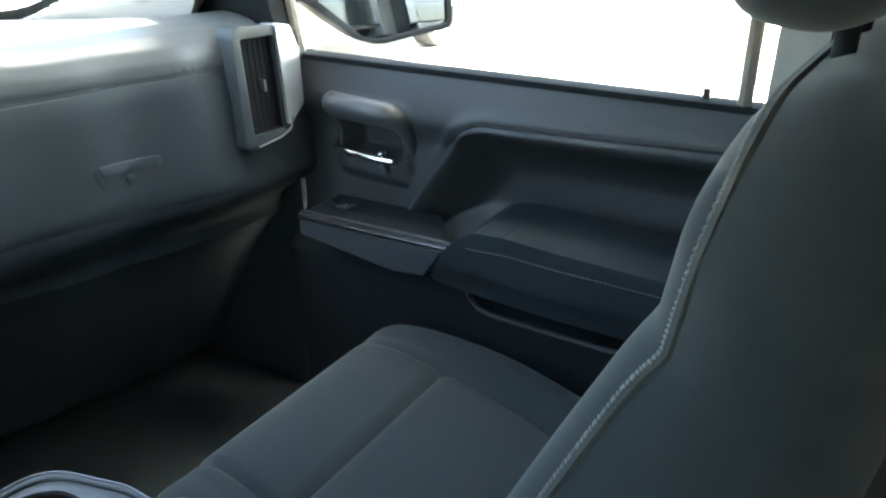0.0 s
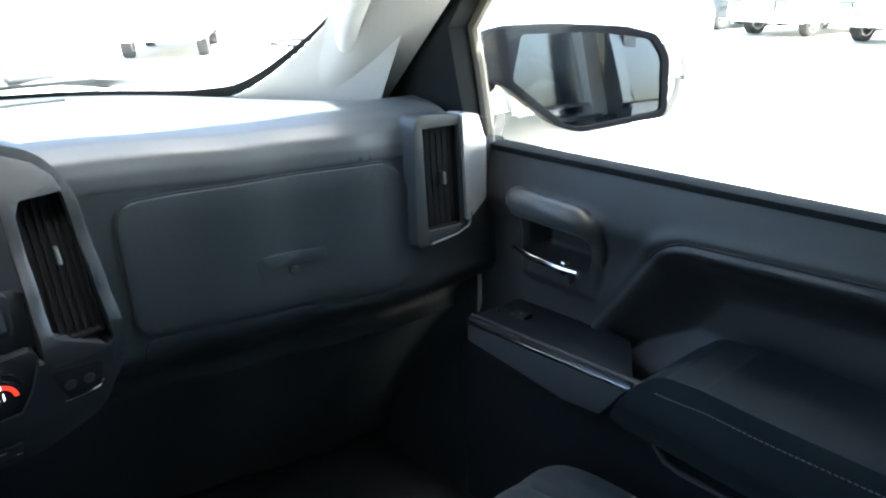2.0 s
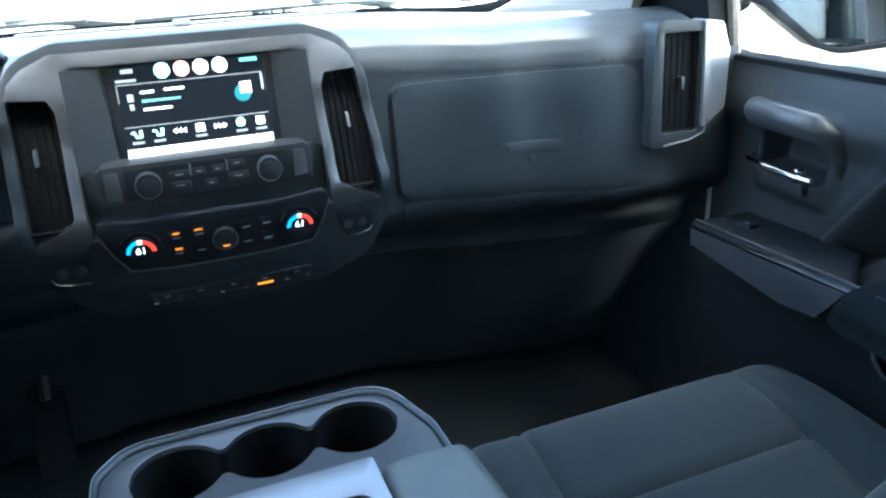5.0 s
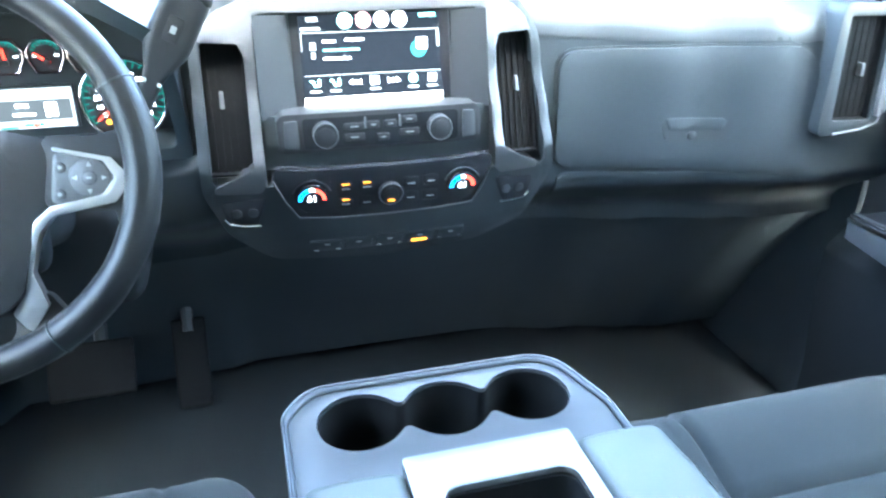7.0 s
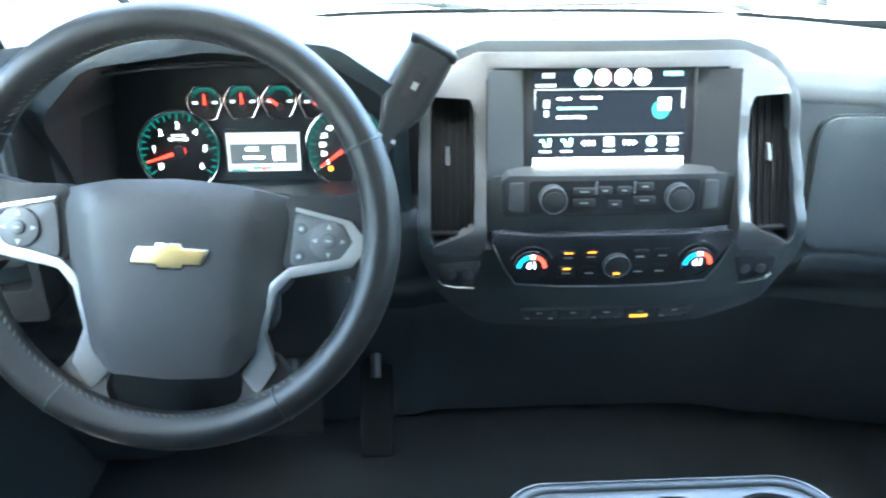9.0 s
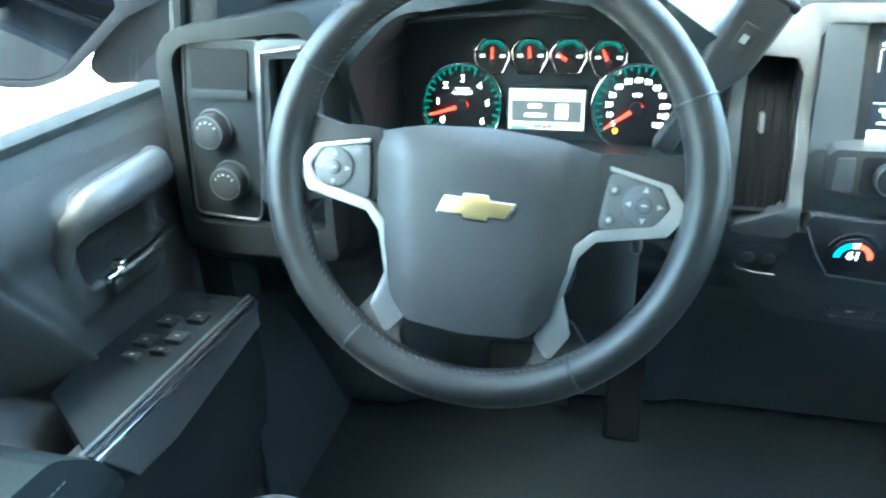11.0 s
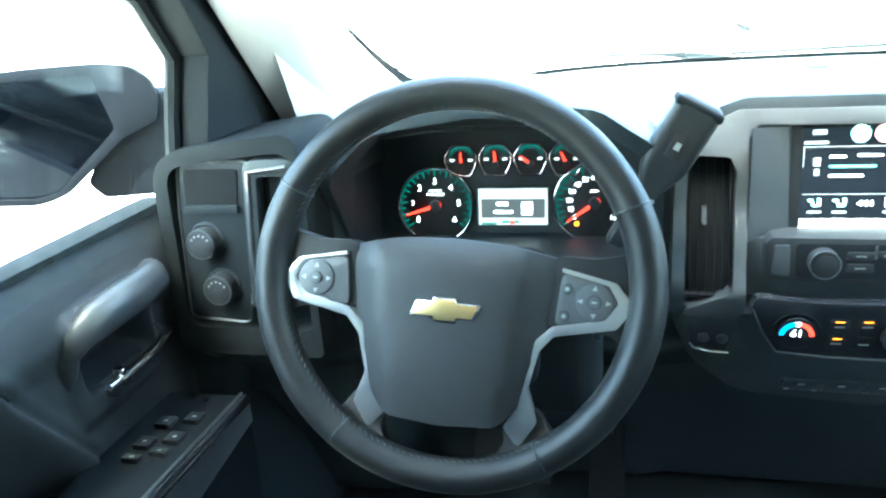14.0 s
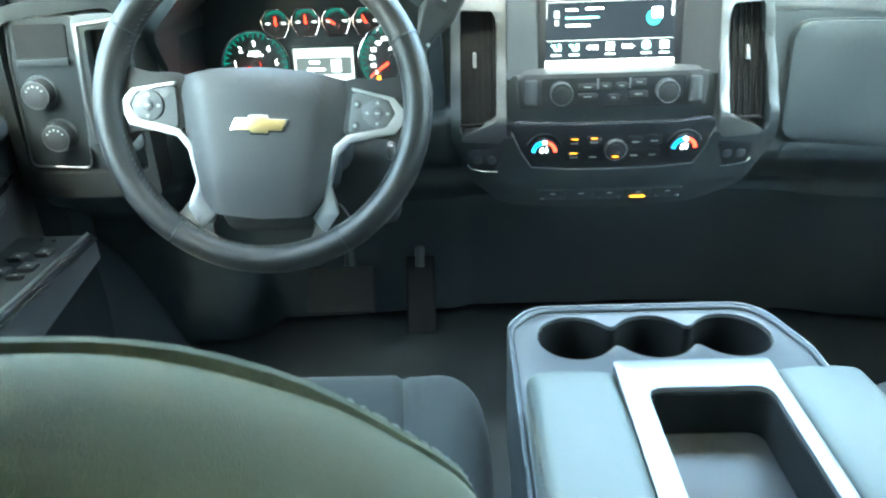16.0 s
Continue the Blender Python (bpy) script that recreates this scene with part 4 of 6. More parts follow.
def cluster():
    root = thing("instrument_cluster", (-0.43, 0.11, 1.25), "lit gauge cluster with red needles and a display", "instruments")
    out = rounded([(-0.622, 1.252), (-0.252, 1.252), (-0.256, 1.39), (-0.31, 1.43), (-0.55, 1.43), (-0.618, 1.37)], 0.02)
    part("mask", slab(out, on_dial, -0.02, 0.0), "black", root)
    rpm = dial(root, -0.528, 1.2915, 0.0515, "rev_counter", list("0123456"), (radians(217), radians(-37)), radians(197), 0.0115, 24)
    part("caption", words("RPM x1000", 0.0052, lambda p, q, d: on_dial(-0.528 + p, 1.3065 + q, 0.0046)), "lit_white", rpm)
    part("maker_bar", slab(rect(-0.537, 1.3105, -0.519, 1.3130), on_dial, 0.0042, 0.0046), "lit_grey", rpm)
    spd = dial(root, -0.314, 1.2945, 0.0515, "speedometer", ["0", "10", "20", "30", "40", "50", "60", "70", "80", "90", "100", "110", "120"], (radians(217), radians(-37)), radians(215), 0.0085, 24)
    part("caption", words("MPH", 0.0052, lambda p, q, d: on_dial(-0.314 + p, 1.3095 + q, 0.0046)), "lit_white", spd)
    part("tell_tale", slab(circle(-0.337, 1.2665, 0.0034, 12), on_dial, 0.0042, 0.0048), "lit_amber", spd, "amber warning lamp")
    for i, nd in enumerate((92, 95, 145, 115)):
        x, z = -0.4906 + 0.0468 * i, 1.3515 + (0.001 if i in (1, 2) else 0)
        c = rounded([(x - 0.0225, z - 0.003), (x - 0.014, z - 0.021), (x + 0.014, z - 0.021), (x + 0.0225, z - 0.003), (x + 0.0225, z + 0.008), (x + 0.012, z + 0.022), (x - 0.012, z + 0.022), (x - 0.0225, z + 0.008)], 0.006)
        inn = [(x + (p - x) * 0.88, z + (q - z) * 0.88) for p, q in c]
        g = part("small_gauge", slab(inn, on_dial, 0.0, 0.003), "dial", root)
        part("rim", slab(c, on_dial, 0.0, 0.008, [inn], bevel=0.001), "chrome_red_glow", g, "chrome rim with red glow put into its colour")
        b = bmesh.new()
        for k in range(9):
            a = radians(150 - 120 * k / 8)
            ca, sa = math.cos(a), math.sin(a)
            r0, r1, w = 0.0145, 0.0185, 0.0005
            slab([(x + ca * r0 - sa * w, z + sa * r0 + ca * w), (x + ca * r0 + sa * w, z + sa * r0 - ca * w), (x + ca * r1 + sa * w, z + sa * r1 - ca * w), (x + ca * r1 - sa * w, z + sa * r1 + ca * w)], on_dial, 0.0034, 0.0040, bm=b)
        part("tick_scale", b, "lit_teal_dim", g, "green lit ticks")
        part("scale_ring", slab(circle(x, z, 0.0190, 16, radians(40), radians(140)) + circle(x, z, 0.0182, 16, radians(140), radians(40)), on_dial, 0.003, 0.0034), "lit_teal_dim", g)
        for sx in (-0.0125, 0.0125):
            part("marking", slab(rect(x + sx - 0.0030, z - 0.001, x + sx + 0.0030, z + 0.002), on_dial, 0.003, 0.0036), "lit_grey", g)
        a = radians(nd)
        ca, sa = math.cos(a), math.sin(a)
        w = 0.0021
        zc = z - 0.006
        part("needle", slab([(x - sa * w - ca * 0.004, zc + ca * w - sa * 0.004), (x + sa * w - ca * 0.004, zc - ca * w - sa * 0.004), (x + ca * 0.017 + sa * w * 0.4, zc + sa * 0.017 - ca * w * 0.4), (x + ca * 0.017 - sa * w * 0.4, zc + sa * 0.017 + ca * w * 0.4)], on_dial, 0.004, 0.0055), "lit_needle", g)
        part("hub", slab(circle(x, zc, 0.0042, 14), on_dial, 0.003, 0.0075, bevel=0.0006), "black", g)
    d = part("driver_display", slab(rect(-0.4685, 1.2645, -0.3745, 1.3150, 0.002, 2), on_dial, 0.0, 0.005, bevel=0.001), "lcd_bright", root, "bright lit driver display")
    part("dark_area", slab(rect(-0.4645, 1.2745, -0.3785, 1.3000), on_dial, 0.005, 0.0054), "lcd_mid", d)
    for x0, x1, z, h in ((-0.4435, -0.4285, 1.2935, 0.002), (-0.4475, -0.4215, 1.2825, 0.0016), (-0.4095, -0.3955, 1.2875, 0.0085), (-0.4365, -0.4135, 1.2690, 0.0015), (-0.4645, -0.4435, 1.2667, 0.0012)):
        part("text_bar", slab(rect(x0, z - h, x1, z + h), on_dial, 0.0054, 0.0058), "lit_white" if z > 1.27 else "lit_teal_dim", d)
    part("red_mark", slab(rect(-0.4255, 1.2660, -0.4195, 1.2700), on_dial, 0.0052, 0.0058), "lit_red", d)
    part("display_rim", slab(rect(-0.4715, 1.2615, -0.3715, 1.3180, 0.003, 2), on_dial, 0.0, 0.0065, [rect(-0.4680, 1.2650, -0.3750, 1.3145)]), "black", root)


cluster()

WC, WT, WR = Vector((-0.4345, -0.238, 1.3205)), radians(20), radians(-3.8)  # place, lean, and a slight turn to the right
WM = Matrix(((1, 0, 0, WC.x), (0, math.sin(WT), -math.cos(WT), WC.y), (0, math.cos(WT), math.sin(WT), WC.z), (0, 0, 0, 1))) @ Matrix.Rotation(WR, 4, "Z")


def on_wheel(u, v, n):
    return WM @ Vector((u, v, n))


def steering_wheel():
    root = thing("steering_wheel", WC, "black leather steering wheel with silver spoke trim", "steering wheel")
    R, r = 0.1745, 0.0168
    b = bmesh.new()
    k, m = 120, 20
    rings = []
    for i in range(k):
        a = 2 * math.pi * i / k
        up = math.sin(a)
        fat = 1 + 0.07 * math.exp(-((abs(math.cos(a)) - 0.97) / 0.12) ** 2) + 0.05 * (up < -0.55)
        rings.append([b.verts.new(on_wheel(*(Vector((math.cos(a), math.sin(a), 0)) * (R + r * 0.92 * fat * math.cos(2 * math.pi * j / m))
                                             + Vector((0, 0, r * 1.08 * fat * math.sin(2 * math.pi * j / m)))))) for j in range(m)])
    for i in range(k):
        for j in range(m):
            b.faces.new((rings[i][j], rings[(i + 1) % k][j], rings[(i + 1) % k][(j + 1) % m], rings[i][(j + 1) % m]))
    rim = part("rim", b, "leather", root, "", 70)
    # seams across the rim
    for deg in (27, 153, 237, 303):
        a = radians(deg)
        c = Vector((math.cos(a), math.sin(a), 0))
        pts = [on_wheel(*(c * (R + r * 0.98 * math.cos(t)) + Vector((0, 0, r * 1.13 * math.sin(t))))) for t in [2 * math.pi * i / 20 for i in range(20)]]
        part("seam", tube(pts, 0.0011, 6, True), "black", rim)
    # stitches along the inner side
    b = bmesh.new()
    for i in range(150):
        a = 2 * math.pi * i / 150
        if math.sin(a) > -0.2 and abs(math.cos(a)) > 0.955:
            continue
        c0 = Vector((math.cos(a - 0.012), math.sin(a - 0.012), 0)) * (R - r * 0.93) + Vector((0, 0, r * 0.30))
        c1 = Vector((math.cos(a + 0.012), math.sin(a + 0.012), 0)) * (R - r * 0.86) + Vector((0, 0, r * 0.50))
        merge(b, tube([on_wheel(*c0), on_wheel(*c1)], 0.0005, 5))
    fine_stuff(part("stitching", b, "thread", rim, "pale stitching"))
    # airbag cover: a shield with a soft crowned face
    half = [(0.050, 0.0395), (0.097, 0.0300), (0.0995, 0.0120), (0.0905, -0.0300), (0.0765, -0.0700), (0.0690, -0.1060), (0.0530, -0.1235)]
    out = rounded([(0, 0.0425)] + half + [(0, -0.1275)] + [(-u, v) for u, v in reversed(half)],
                  [0.1, 0.06, 0.010, 0.03, 0.06, 0.08, 0.018, 0.020, 0.1, 0.020, 0.018, 0.08, 0.06, 0.03, 0.010, 0.06])
    def crown(u, v, n):
        if n > 0:
            n = n * (1 - 0.35 * (u / 0.11) ** 2) * (1 - 0.95 * max(0, (v - 0.008) / 0.036) ** 2 - 0.3 * max(0, (-v - 0.05) / 0.09) ** 2)
            edge = 0.072 + 0.16 * (min(v, 0.04) - 0.04)
            n -= 0.55 * max(0, abs(u) - edge) * (n > 0.004)
        return on_wheel(u, v, n - 0.006)
    b = slab(out, crown, -0.03, 0.021, bevel=0.010, seg=4, cut_u=[-0.08 + 0.01 * i for i in range(17)], cut_v=[-0.13 + 0.01 * i for i in range(18)])
    hub = part("airbag_cover", b, "hub", root, "", 60)
    em = [(-0.034, -0.0085), (-0.012, -0.0085), (-0.010, -0.0125), (0.0115, -0.0125), (0.0125, -0.0085), (0.0285, -0.0085), (0.0345, 0.0065), (0.012, 0.0065), (0.010, 0.0105), (-0.0115, 0.0105), (-0.0125, 0.0065), (-0.0275, 0.0065)]
    up = lambda u, v, n: on_wheel(u * 0.88, v * 0.80 - 0.0215, n + 0.0140)
    big = [(u * 1.09, v * 1.22) for u, v in em]
    part("emblem_edge", slab(big, up, 0.0, 0.0025, bevel=0.0006), "chrome", hub)
    part("emblem", slab(em, up, 0.002, 0.0036, bevel=0.0006), "gold", hub, "plain gold emblem shape")
    trim = [(-0.1645, -0.006), (-0.1475, 0.0135), (-0.100, 0.0232), (-0.100, 0.0196), (-0.1415, 0.0105), (-0.1505, -0.0045), (-0.1395, -0.0195), (-0.0955, -0.0295), (-0.0810, -0.0430), (-0.0715, -0.082), (-0.0695, -0.106), (-0.0565, -0.1255), (-0.0715, -0.1440), (-0.0870, -0.1185), (-0.0765, -0.0885), (-0.0845, -0.0530), (-0.0970, -0.0380), (-0.1500, -0.0265)]
    pad = [(-0.1405, 0.0100), (-0.1005, 0.0192), (-0.0960, -0.0288), (-0.1390, -0.0190), (-0.1495, -0.0045)]
    for s in (-1, 1):
        sh = lambda u, v, n: on_wheel(-s * u, v, n - 0.004 - 0.09 * max(0, -v - 0.06) + 0.05 * (abs(u) - 0.12))
        sp = rounded([(-0.184, 0.060), (-0.160, 0.040), (-0.130, 0.033), (-0.090, 0.034), (-0.090, -0.034), (-0.120, -0.030), (-0.148, -0.034), (-0.170, -0.060), (-0.184, -0.050)], 0.012)
        part("spoke", slab(sp, sh, -0.022, 0.0, bevel=0.006, seg=3), "leather", root)
        part("spoke_trim", slab(rounded(trim, 0.005, 3), sh, -0.010, 0.005, bevel=0.0022, cut_v=[-0.06, -0.08, -0.10, -0.12]), "bright_silver", root, "satin silver spoke trim")
        p = part("button_pad", slab(rounded(pad, 0.006, 3), sh, -0.010, 0.0035, bevel=0.001), "pad_grey", root)
        cx, cz = (-0.1295, -0.0045)
        part("round_key", slab(circle(cx, cz, 0.0175, 28), sh, 0.003, 0.0050, bevel=0.0008), "black", p)
        part("round_key", slab(circle(cx, cz, 0.0166, 28), sh, 0.004, 0.0056, bevel=0.0008), "pad_grey", p)
        part("center_ring", slab(circle(cx, cz, 0.0064, 20), sh, 0.005, 0.0060, bevel=0.0004), "black", p)
        part("center_key", slab(circle(cx, cz, 0.0054, 20), sh, 0.005, 0.0072, bevel=0.0008), "pad_grey", p)
        part("marking", slab(rect(cx - 0.0022, cz - 0.0009, cx + 0.0022, cz + 0.0009), sh, 0.0072, 0.0075), "print", p)
        for a in range(4):
            t = a * math.pi / 2
            x, z = cx + 0.0118 * math.cos(t), cz + 0.0118 * math.sin(t)
            part("marking", slab([(x + 0.003 * math.cos(t), z + 0.003 * math.sin(t)), (x + 0.0028 * math.cos(t + 2.2), z + 0.0028 * math.sin(t + 2.2)), (x + 0.0028 * math.cos(t - 2.2), z + 0.0028 * math.sin(t - 2.2))], sh, 0.0055, 0.0060), "print", p)
        if s > 0:
            for x, z in ((-0.1055, 0.0050), (-0.1042, -0.0190)):
                part("small_key", slab(circle(x, z, 0.0048, 16), sh, 0.003, 0.0044, bevel=0.0006), "black", p)
                part("small_key", slab(circle(x, z, 0.0041, 16), sh, 0.003, 0.0052, bevel=0.0006), "pad_grey", p)
                part("marking", slab(circle(x, z, 0.0018, 10), sh, 0.0052, 0.0055), "print", p)
    lo = rounded([(-0.086, -0.108), (0.086, -0.108), (0.098, -0.124), (0.114, -0.136), (0.080, -0.172), (-0.080, -0.172), (-0.114, -0.136), (-0.098, -0.124)], 0.012)
    oval = rounded([(-0.050, -0.112), (0.050, -0.112), (0.060, -0.140), (0.046, -0.163), (0, -0.1685), (-0.046, -0.163), (-0.060, -0.140)], [0.012, 0.012, 0.014, 0.016, 0.1, 0.016, 0.014])
    part("lower_cover", slab(lo, lambda u, v, n: on_wheel(u, v, n - 0.014 + 0.013 * smooth(-v, 0.120, 0.168)), -0.014, 0.0, [oval], bevel=0.005, seg=3), "leather", root)
    part("back_boss", rbox(on_wheel(0, -0.035, -0.045), (0.16, 0.05, 0.13), 0.02, 3, 3, m=Matrix.Rotation(-WT, 3, "X")), "belt", root)


steering_wheel()


def column():
    root = thing("steering_column", (-0.43, -0.08, 1.20), "black plastic steering column shroud", "steering column")
    m = Matrix.Rotation(-WT, 3, "X")
    part("shroud", rbox((-0.43, -0.075, 1.235), (0.145, 0.22, 0.115), 0.035, 5, 4, m=m), "belt", root)
    part("lower_cover", rbox((-0.43, -0.03, 1.16), (0.26, 0.14, 0.14), 0.03, 4, 4), "belt", root)
    part("turn_lever", tube([(-0.50, -0.135, 1.29), (-0.56, -0.16, 1.295), (-0.64, -0.175, 1.315)], [0.008, 0.009, 0.011], 12), "black", root)
    # trim tilt lever with its white mark
    part("tilt_lever", rbox((-0.305, -0.12, 1.222), (0.010, 0.02, 0.022), 0.004, 3, 2), "silver", root)
    s = thing("gear_shifter", (-0.30, -0.10, 1.36), "black column gear shifter with a thumb switch", "gear shifter")
    a, c = Vector((-0.288, -0.060, 1.300)), Vector((-0.206, -0.062, 1.447))
    ax = (c - a).normalized()
    side = Vector((0, -1, 0))
    up = ax.cross(side).normalized()
    mm = Matrix((ax, side, up)).transposed()
    def shape(p):
        t = (p.x + 0.089) / 0.178
        return Vector((p.x, p.y * (0.75 + 0.25 * smooth(t, 0.3, 0.6)), p.z * (0.42 + 0.58 * smooth(t, 0.35, 0.62))))
    part("lever", rbox((a + c) / 2, (0.178, 0.034, 0.050), 0.010, 4, 12, shape, mm), "panel_black", s)
    f = lambda u, v, n: c - ax * 0.045 + ax * u + up * v + side * (0.0168 + n)
    part("switch", slab(rect(-0.014, -0.008, 0.014, 0.008, 0.003, 3), f, -0.002, 0.0014, bevel=0.0006), "rubber", s)
    part("marking", slab(rect(-0.004, -0.003, 0.004, 0.003), f, 0.0014, 0.0018), "print", s)
    for v in (-0.008, 0.008):
        part("key_mark", slab(rect(-0.064, v - 0.0022, -0.060, v + 0.0022), f, 0.0, 0.0008), "print", s)
    part("end_cap", rbox(c - ax * 0.004, (0.010, 0.034, 0.052), 0.004, 3, 3, None, mm), "belt", s)


column()


def lamp_panel():
    root = thing("light_switch_panel", (-0.75, -0.08, 1.20), "black switch panel with two round dials in a silver frame", "controls")
    to3 = lambda x, z, d: Vector((x, -0.082 + 0.05 * (z - 1.3) - d, z))
    out = rounded([(-0.806, 1.205), (-0.724, 1.200), (-0.705, 1.330), (-0.700, 1.402), (-0.792, 1.402), (-0.800, 1.34)], [0.012, 0.012, 0.02, 0.01, 0.014, 0.02])
    part("panel", slab(out, to3, -0.03, 0.004, bevel=0.003), "switch_panel", root)
    edge = [to3(x, z, 0.005) for x, z in out]
    part("edge_trim", tube(edge, 0.0016, 6, True), "silver", root, "thin silver edge")
    cub = rounded([(-0.789, 1.347), (-0.722, 1.347), (-0.716, 1.393), (-0.786, 1.393)], 0.006)
    part("cubby", slab(cub, to3, 0.003, 0.0055), "vent", root)
    part("cubby_lip", slab(rounded([(-0.790, 1.340), (-0.721, 1.340), (-0.720, 1.350), (-0.790, 1.350)], 0.003), to3, 0.003, 0.009, bevel=0.002), "switch_panel", root)
    for x, z in ((-0.768, 1.306), (-0.755, 1.248)):
        k = knob(root, x, z, 0.0185, to3, 0.004, 0.018, "satin_grey", "dial")
        part("collar", slab(circle(x, z, 0.0225, 28), to3, 0.002, 0.0065, [circle(x, z, 0.0190, 28)], bevel=0.001), "black", k)
        for a in range(5):
            t = radians(150 - 30 * a)
            part("marking", slab(rect(x + 0.0115 * math.cos(t) - 0.0012, z + 0.0115 * math.sin(t) - 0.0012, x + 0.0115 * math.cos(t) + 0.0012, z + 0.0115 * math.sin(t) + 0.0012), to3, 0.0226, 0.0232), "print", k)
    # vent between the panel and the instruments
    v = thing("air_vent", (-0.67, -0.07, 1.30), "black dashboard air vent with slim silver trim", "air vent", "dashboard air vents")
    tv = lambda x, z, d: Vector((x, -0.092 + 0.05 * (z - 1.3) - d + 0.10 * (x + 0.70), z))
    ring = rounded([(-0.712, 1.226), (-0.640, 1.226), (-0.640, 1.405), (-0.700, 1.405)], 0.012)
    part("surround", slab(ring, tv, -0.02, 0.011, [rounded([(-0.695, 1.246), (-0.646, 1.246), (-0.644, 1.386), (-0.686, 1.386)], 0.006)], bevel=0.004), "black", v, "dark surround")
    part("inner_trim", tube([tv(x, z, 0.0115) for x, z in ((-0.700, 1.240), (-0.702, 1.30), (-0.694, 1.392), (-0.650, 1.396))], 0.0032, 8), "silver", v, "satin silver inner trim")
    vent_core(v, -0.690, 1.248, -0.647, 1.384, tv, (-0.668, 1.315), 4, 0.010)
    arch = rounded([(-0.822, 1.160), (-0.824, 1.412), (-0.634, 1.436), (-0.630, 1.160)], [0.02, 0.05, 0.03, 0.01], 8)
    hollow = rounded([(-0.8065, 1.196), (-0.805, 1.397), (-0.646, 1.413), (-0.641, 1.196)], [0.02, 0.03, 0.02, 0.01], 6)
    part("end_shell", slab(arch, lambda x, z, d: Vector((x, -0.082 + 0.05 * (z - 1.3) - d, z)), -0.12, 0.013, [hollow], bevel=0.007, seg=3), "belt", v, "rounded dark dash end", 60)


lamp_panel()


# ---- centre console ----
def console():
    root = thing("center_console", (0, -0.6, 0.65), "dark centre console with three cup holders and padded lid", "console")
    ox = -0.004
    def taper(p):
        return Vector((p.x * (1 - 0.10 * smooth(-p.z, -0.1, 0.25)), p.y, p.z))
    part("body", rbox((ox, -0.66, 0.79), (0.312, 0.70, 0.32), 0.03, 4, 6, taper), "dash_low", root)
    part("bin", rbox((ox, -0.815, 0.98), (0.312, 0.39, 0.18), 0.01, 3, 3), "dash_low", root)
    top = lambda x, y, d: Vector((x + ox, y, 1.066 + d))
    out = rounded([(-0.162, -0.62), (0.162, -0.62), (0.162, -0.390), (0.134, -0.297), (-0.134, -0.297), (-0.162, -0.335)], [0.01, 0.01, 0.08, 0.05, 0.05, 0.03], 8)
    # three joined cups as one opening
    cups = [(-0.087, 0.0425), (0.0, 0.0425), (0.087, 0.0425)]
    upper, lower = [], []
    n = 90
    for i in range(n + 1):
        x = -0.1295 + 0.259 * i / n
        h = 0.0
        for c, r in cups:
            if abs(x - c) < r:
                h = max(h, math.sqrt(r * r - (x - c) ** 2))
        h = (h ** 5 + 0.019 ** 5) ** 0.2 if -0.09 < x < 0.09 else h
        upper.append((x, -0.357 + h)), lower.append((x, -0.357 - h))
    hole = upper + lower[::-1][1:-1]
    inn = [(x * 0.955, -0.45 + (y + 0.45) * 0.94) for x, y in out]
    part("cup_tray", slab(inn, top, 0.0, 0.013, [hole], bevel=0.002), "tray", root, "grey cup holder tray")
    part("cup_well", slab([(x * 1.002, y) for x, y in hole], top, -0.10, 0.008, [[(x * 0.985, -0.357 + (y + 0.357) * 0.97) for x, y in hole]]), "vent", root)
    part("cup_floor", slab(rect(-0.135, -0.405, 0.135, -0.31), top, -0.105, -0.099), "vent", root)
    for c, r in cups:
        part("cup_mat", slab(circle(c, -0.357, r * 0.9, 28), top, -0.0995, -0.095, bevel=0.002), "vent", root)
    part("outer_rim", slab(out, top, -0.14, 0.017, [inn], bevel=0.004, seg=3), "black", root)
    bow = [p for p in out if p[1] > -0.38 or (p[0] > 0 and p[1] > -0.5)]
    bow = [(0.162, -0.56), (0.162, -0.50)] + bow + [(-0.162, -0.42), (-0.162, -0.48), (-0.162, -0.56)]
    part("rim_line", tube([top(x * 0.992, y, 0.0166) for x, y in bow], 0.0009, 8), "silver", root, "bright edge line")
    # lid: two padded sides, silver frame and a sunk tray
    lid = thing("console_lid", (0, -0.7, 1.08), "padded grey console lid with silver framed tray", "lid")
    def pad_shape(sx):
        def f(p):
            front = smooth(p.y, 0.15, 0.245)
            return Vector((p.x, p.y, p.z - 0.006 * front * (p.z > 0) - 0.003 * (abs(p.x) / 0.04) ** 2 * (p.z > 0)))
        return f
    for s in (-1, 1):
        part("side_pad", rbox((ox + 0.002 + s * 0.114, -0.722, 1.104), (0.084, 0.485, 0.062), 0.012, 5, 10, pad_shape(s)), "console", lid, "soft grey padded side", 60)
        b = bmesh.new()
        for i in range(70):
            y = -0.495 - i * 0.0063
            x = ox + 0.002 + s * 0.1545
            merge(b, tube([(x, y, 1.1265 - 0.006 * smooth(y, -0.56, -0.49)), (x + s * 0.0022, y - 0.0040, 1.1205 - 0.006 * smooth(y, -0.56, -0.49))], 0.0010, 5))
        fine_stuff(part("stitching", b, "thread", lid, "pale seam stitching"))
    fr = lambda x, y, d: Vector((x + ox, y, 1.118 + d))
    o = rounded([(-0.0715, -0.94), (0.0735, -0.94), (0.0735, -0.474), (-0.0715, -0.474)], 0.004)
    h = rounded([(-0.050, -0.80), (0.060, -0.80), (0.060, -0.515), (-0.050, -0.515)], 0.016)
    part("tray_frame", slab(o, fr, -0.01, 0.012, [h], bevel=0.002), "brushed", lid, "brushed silver frame")
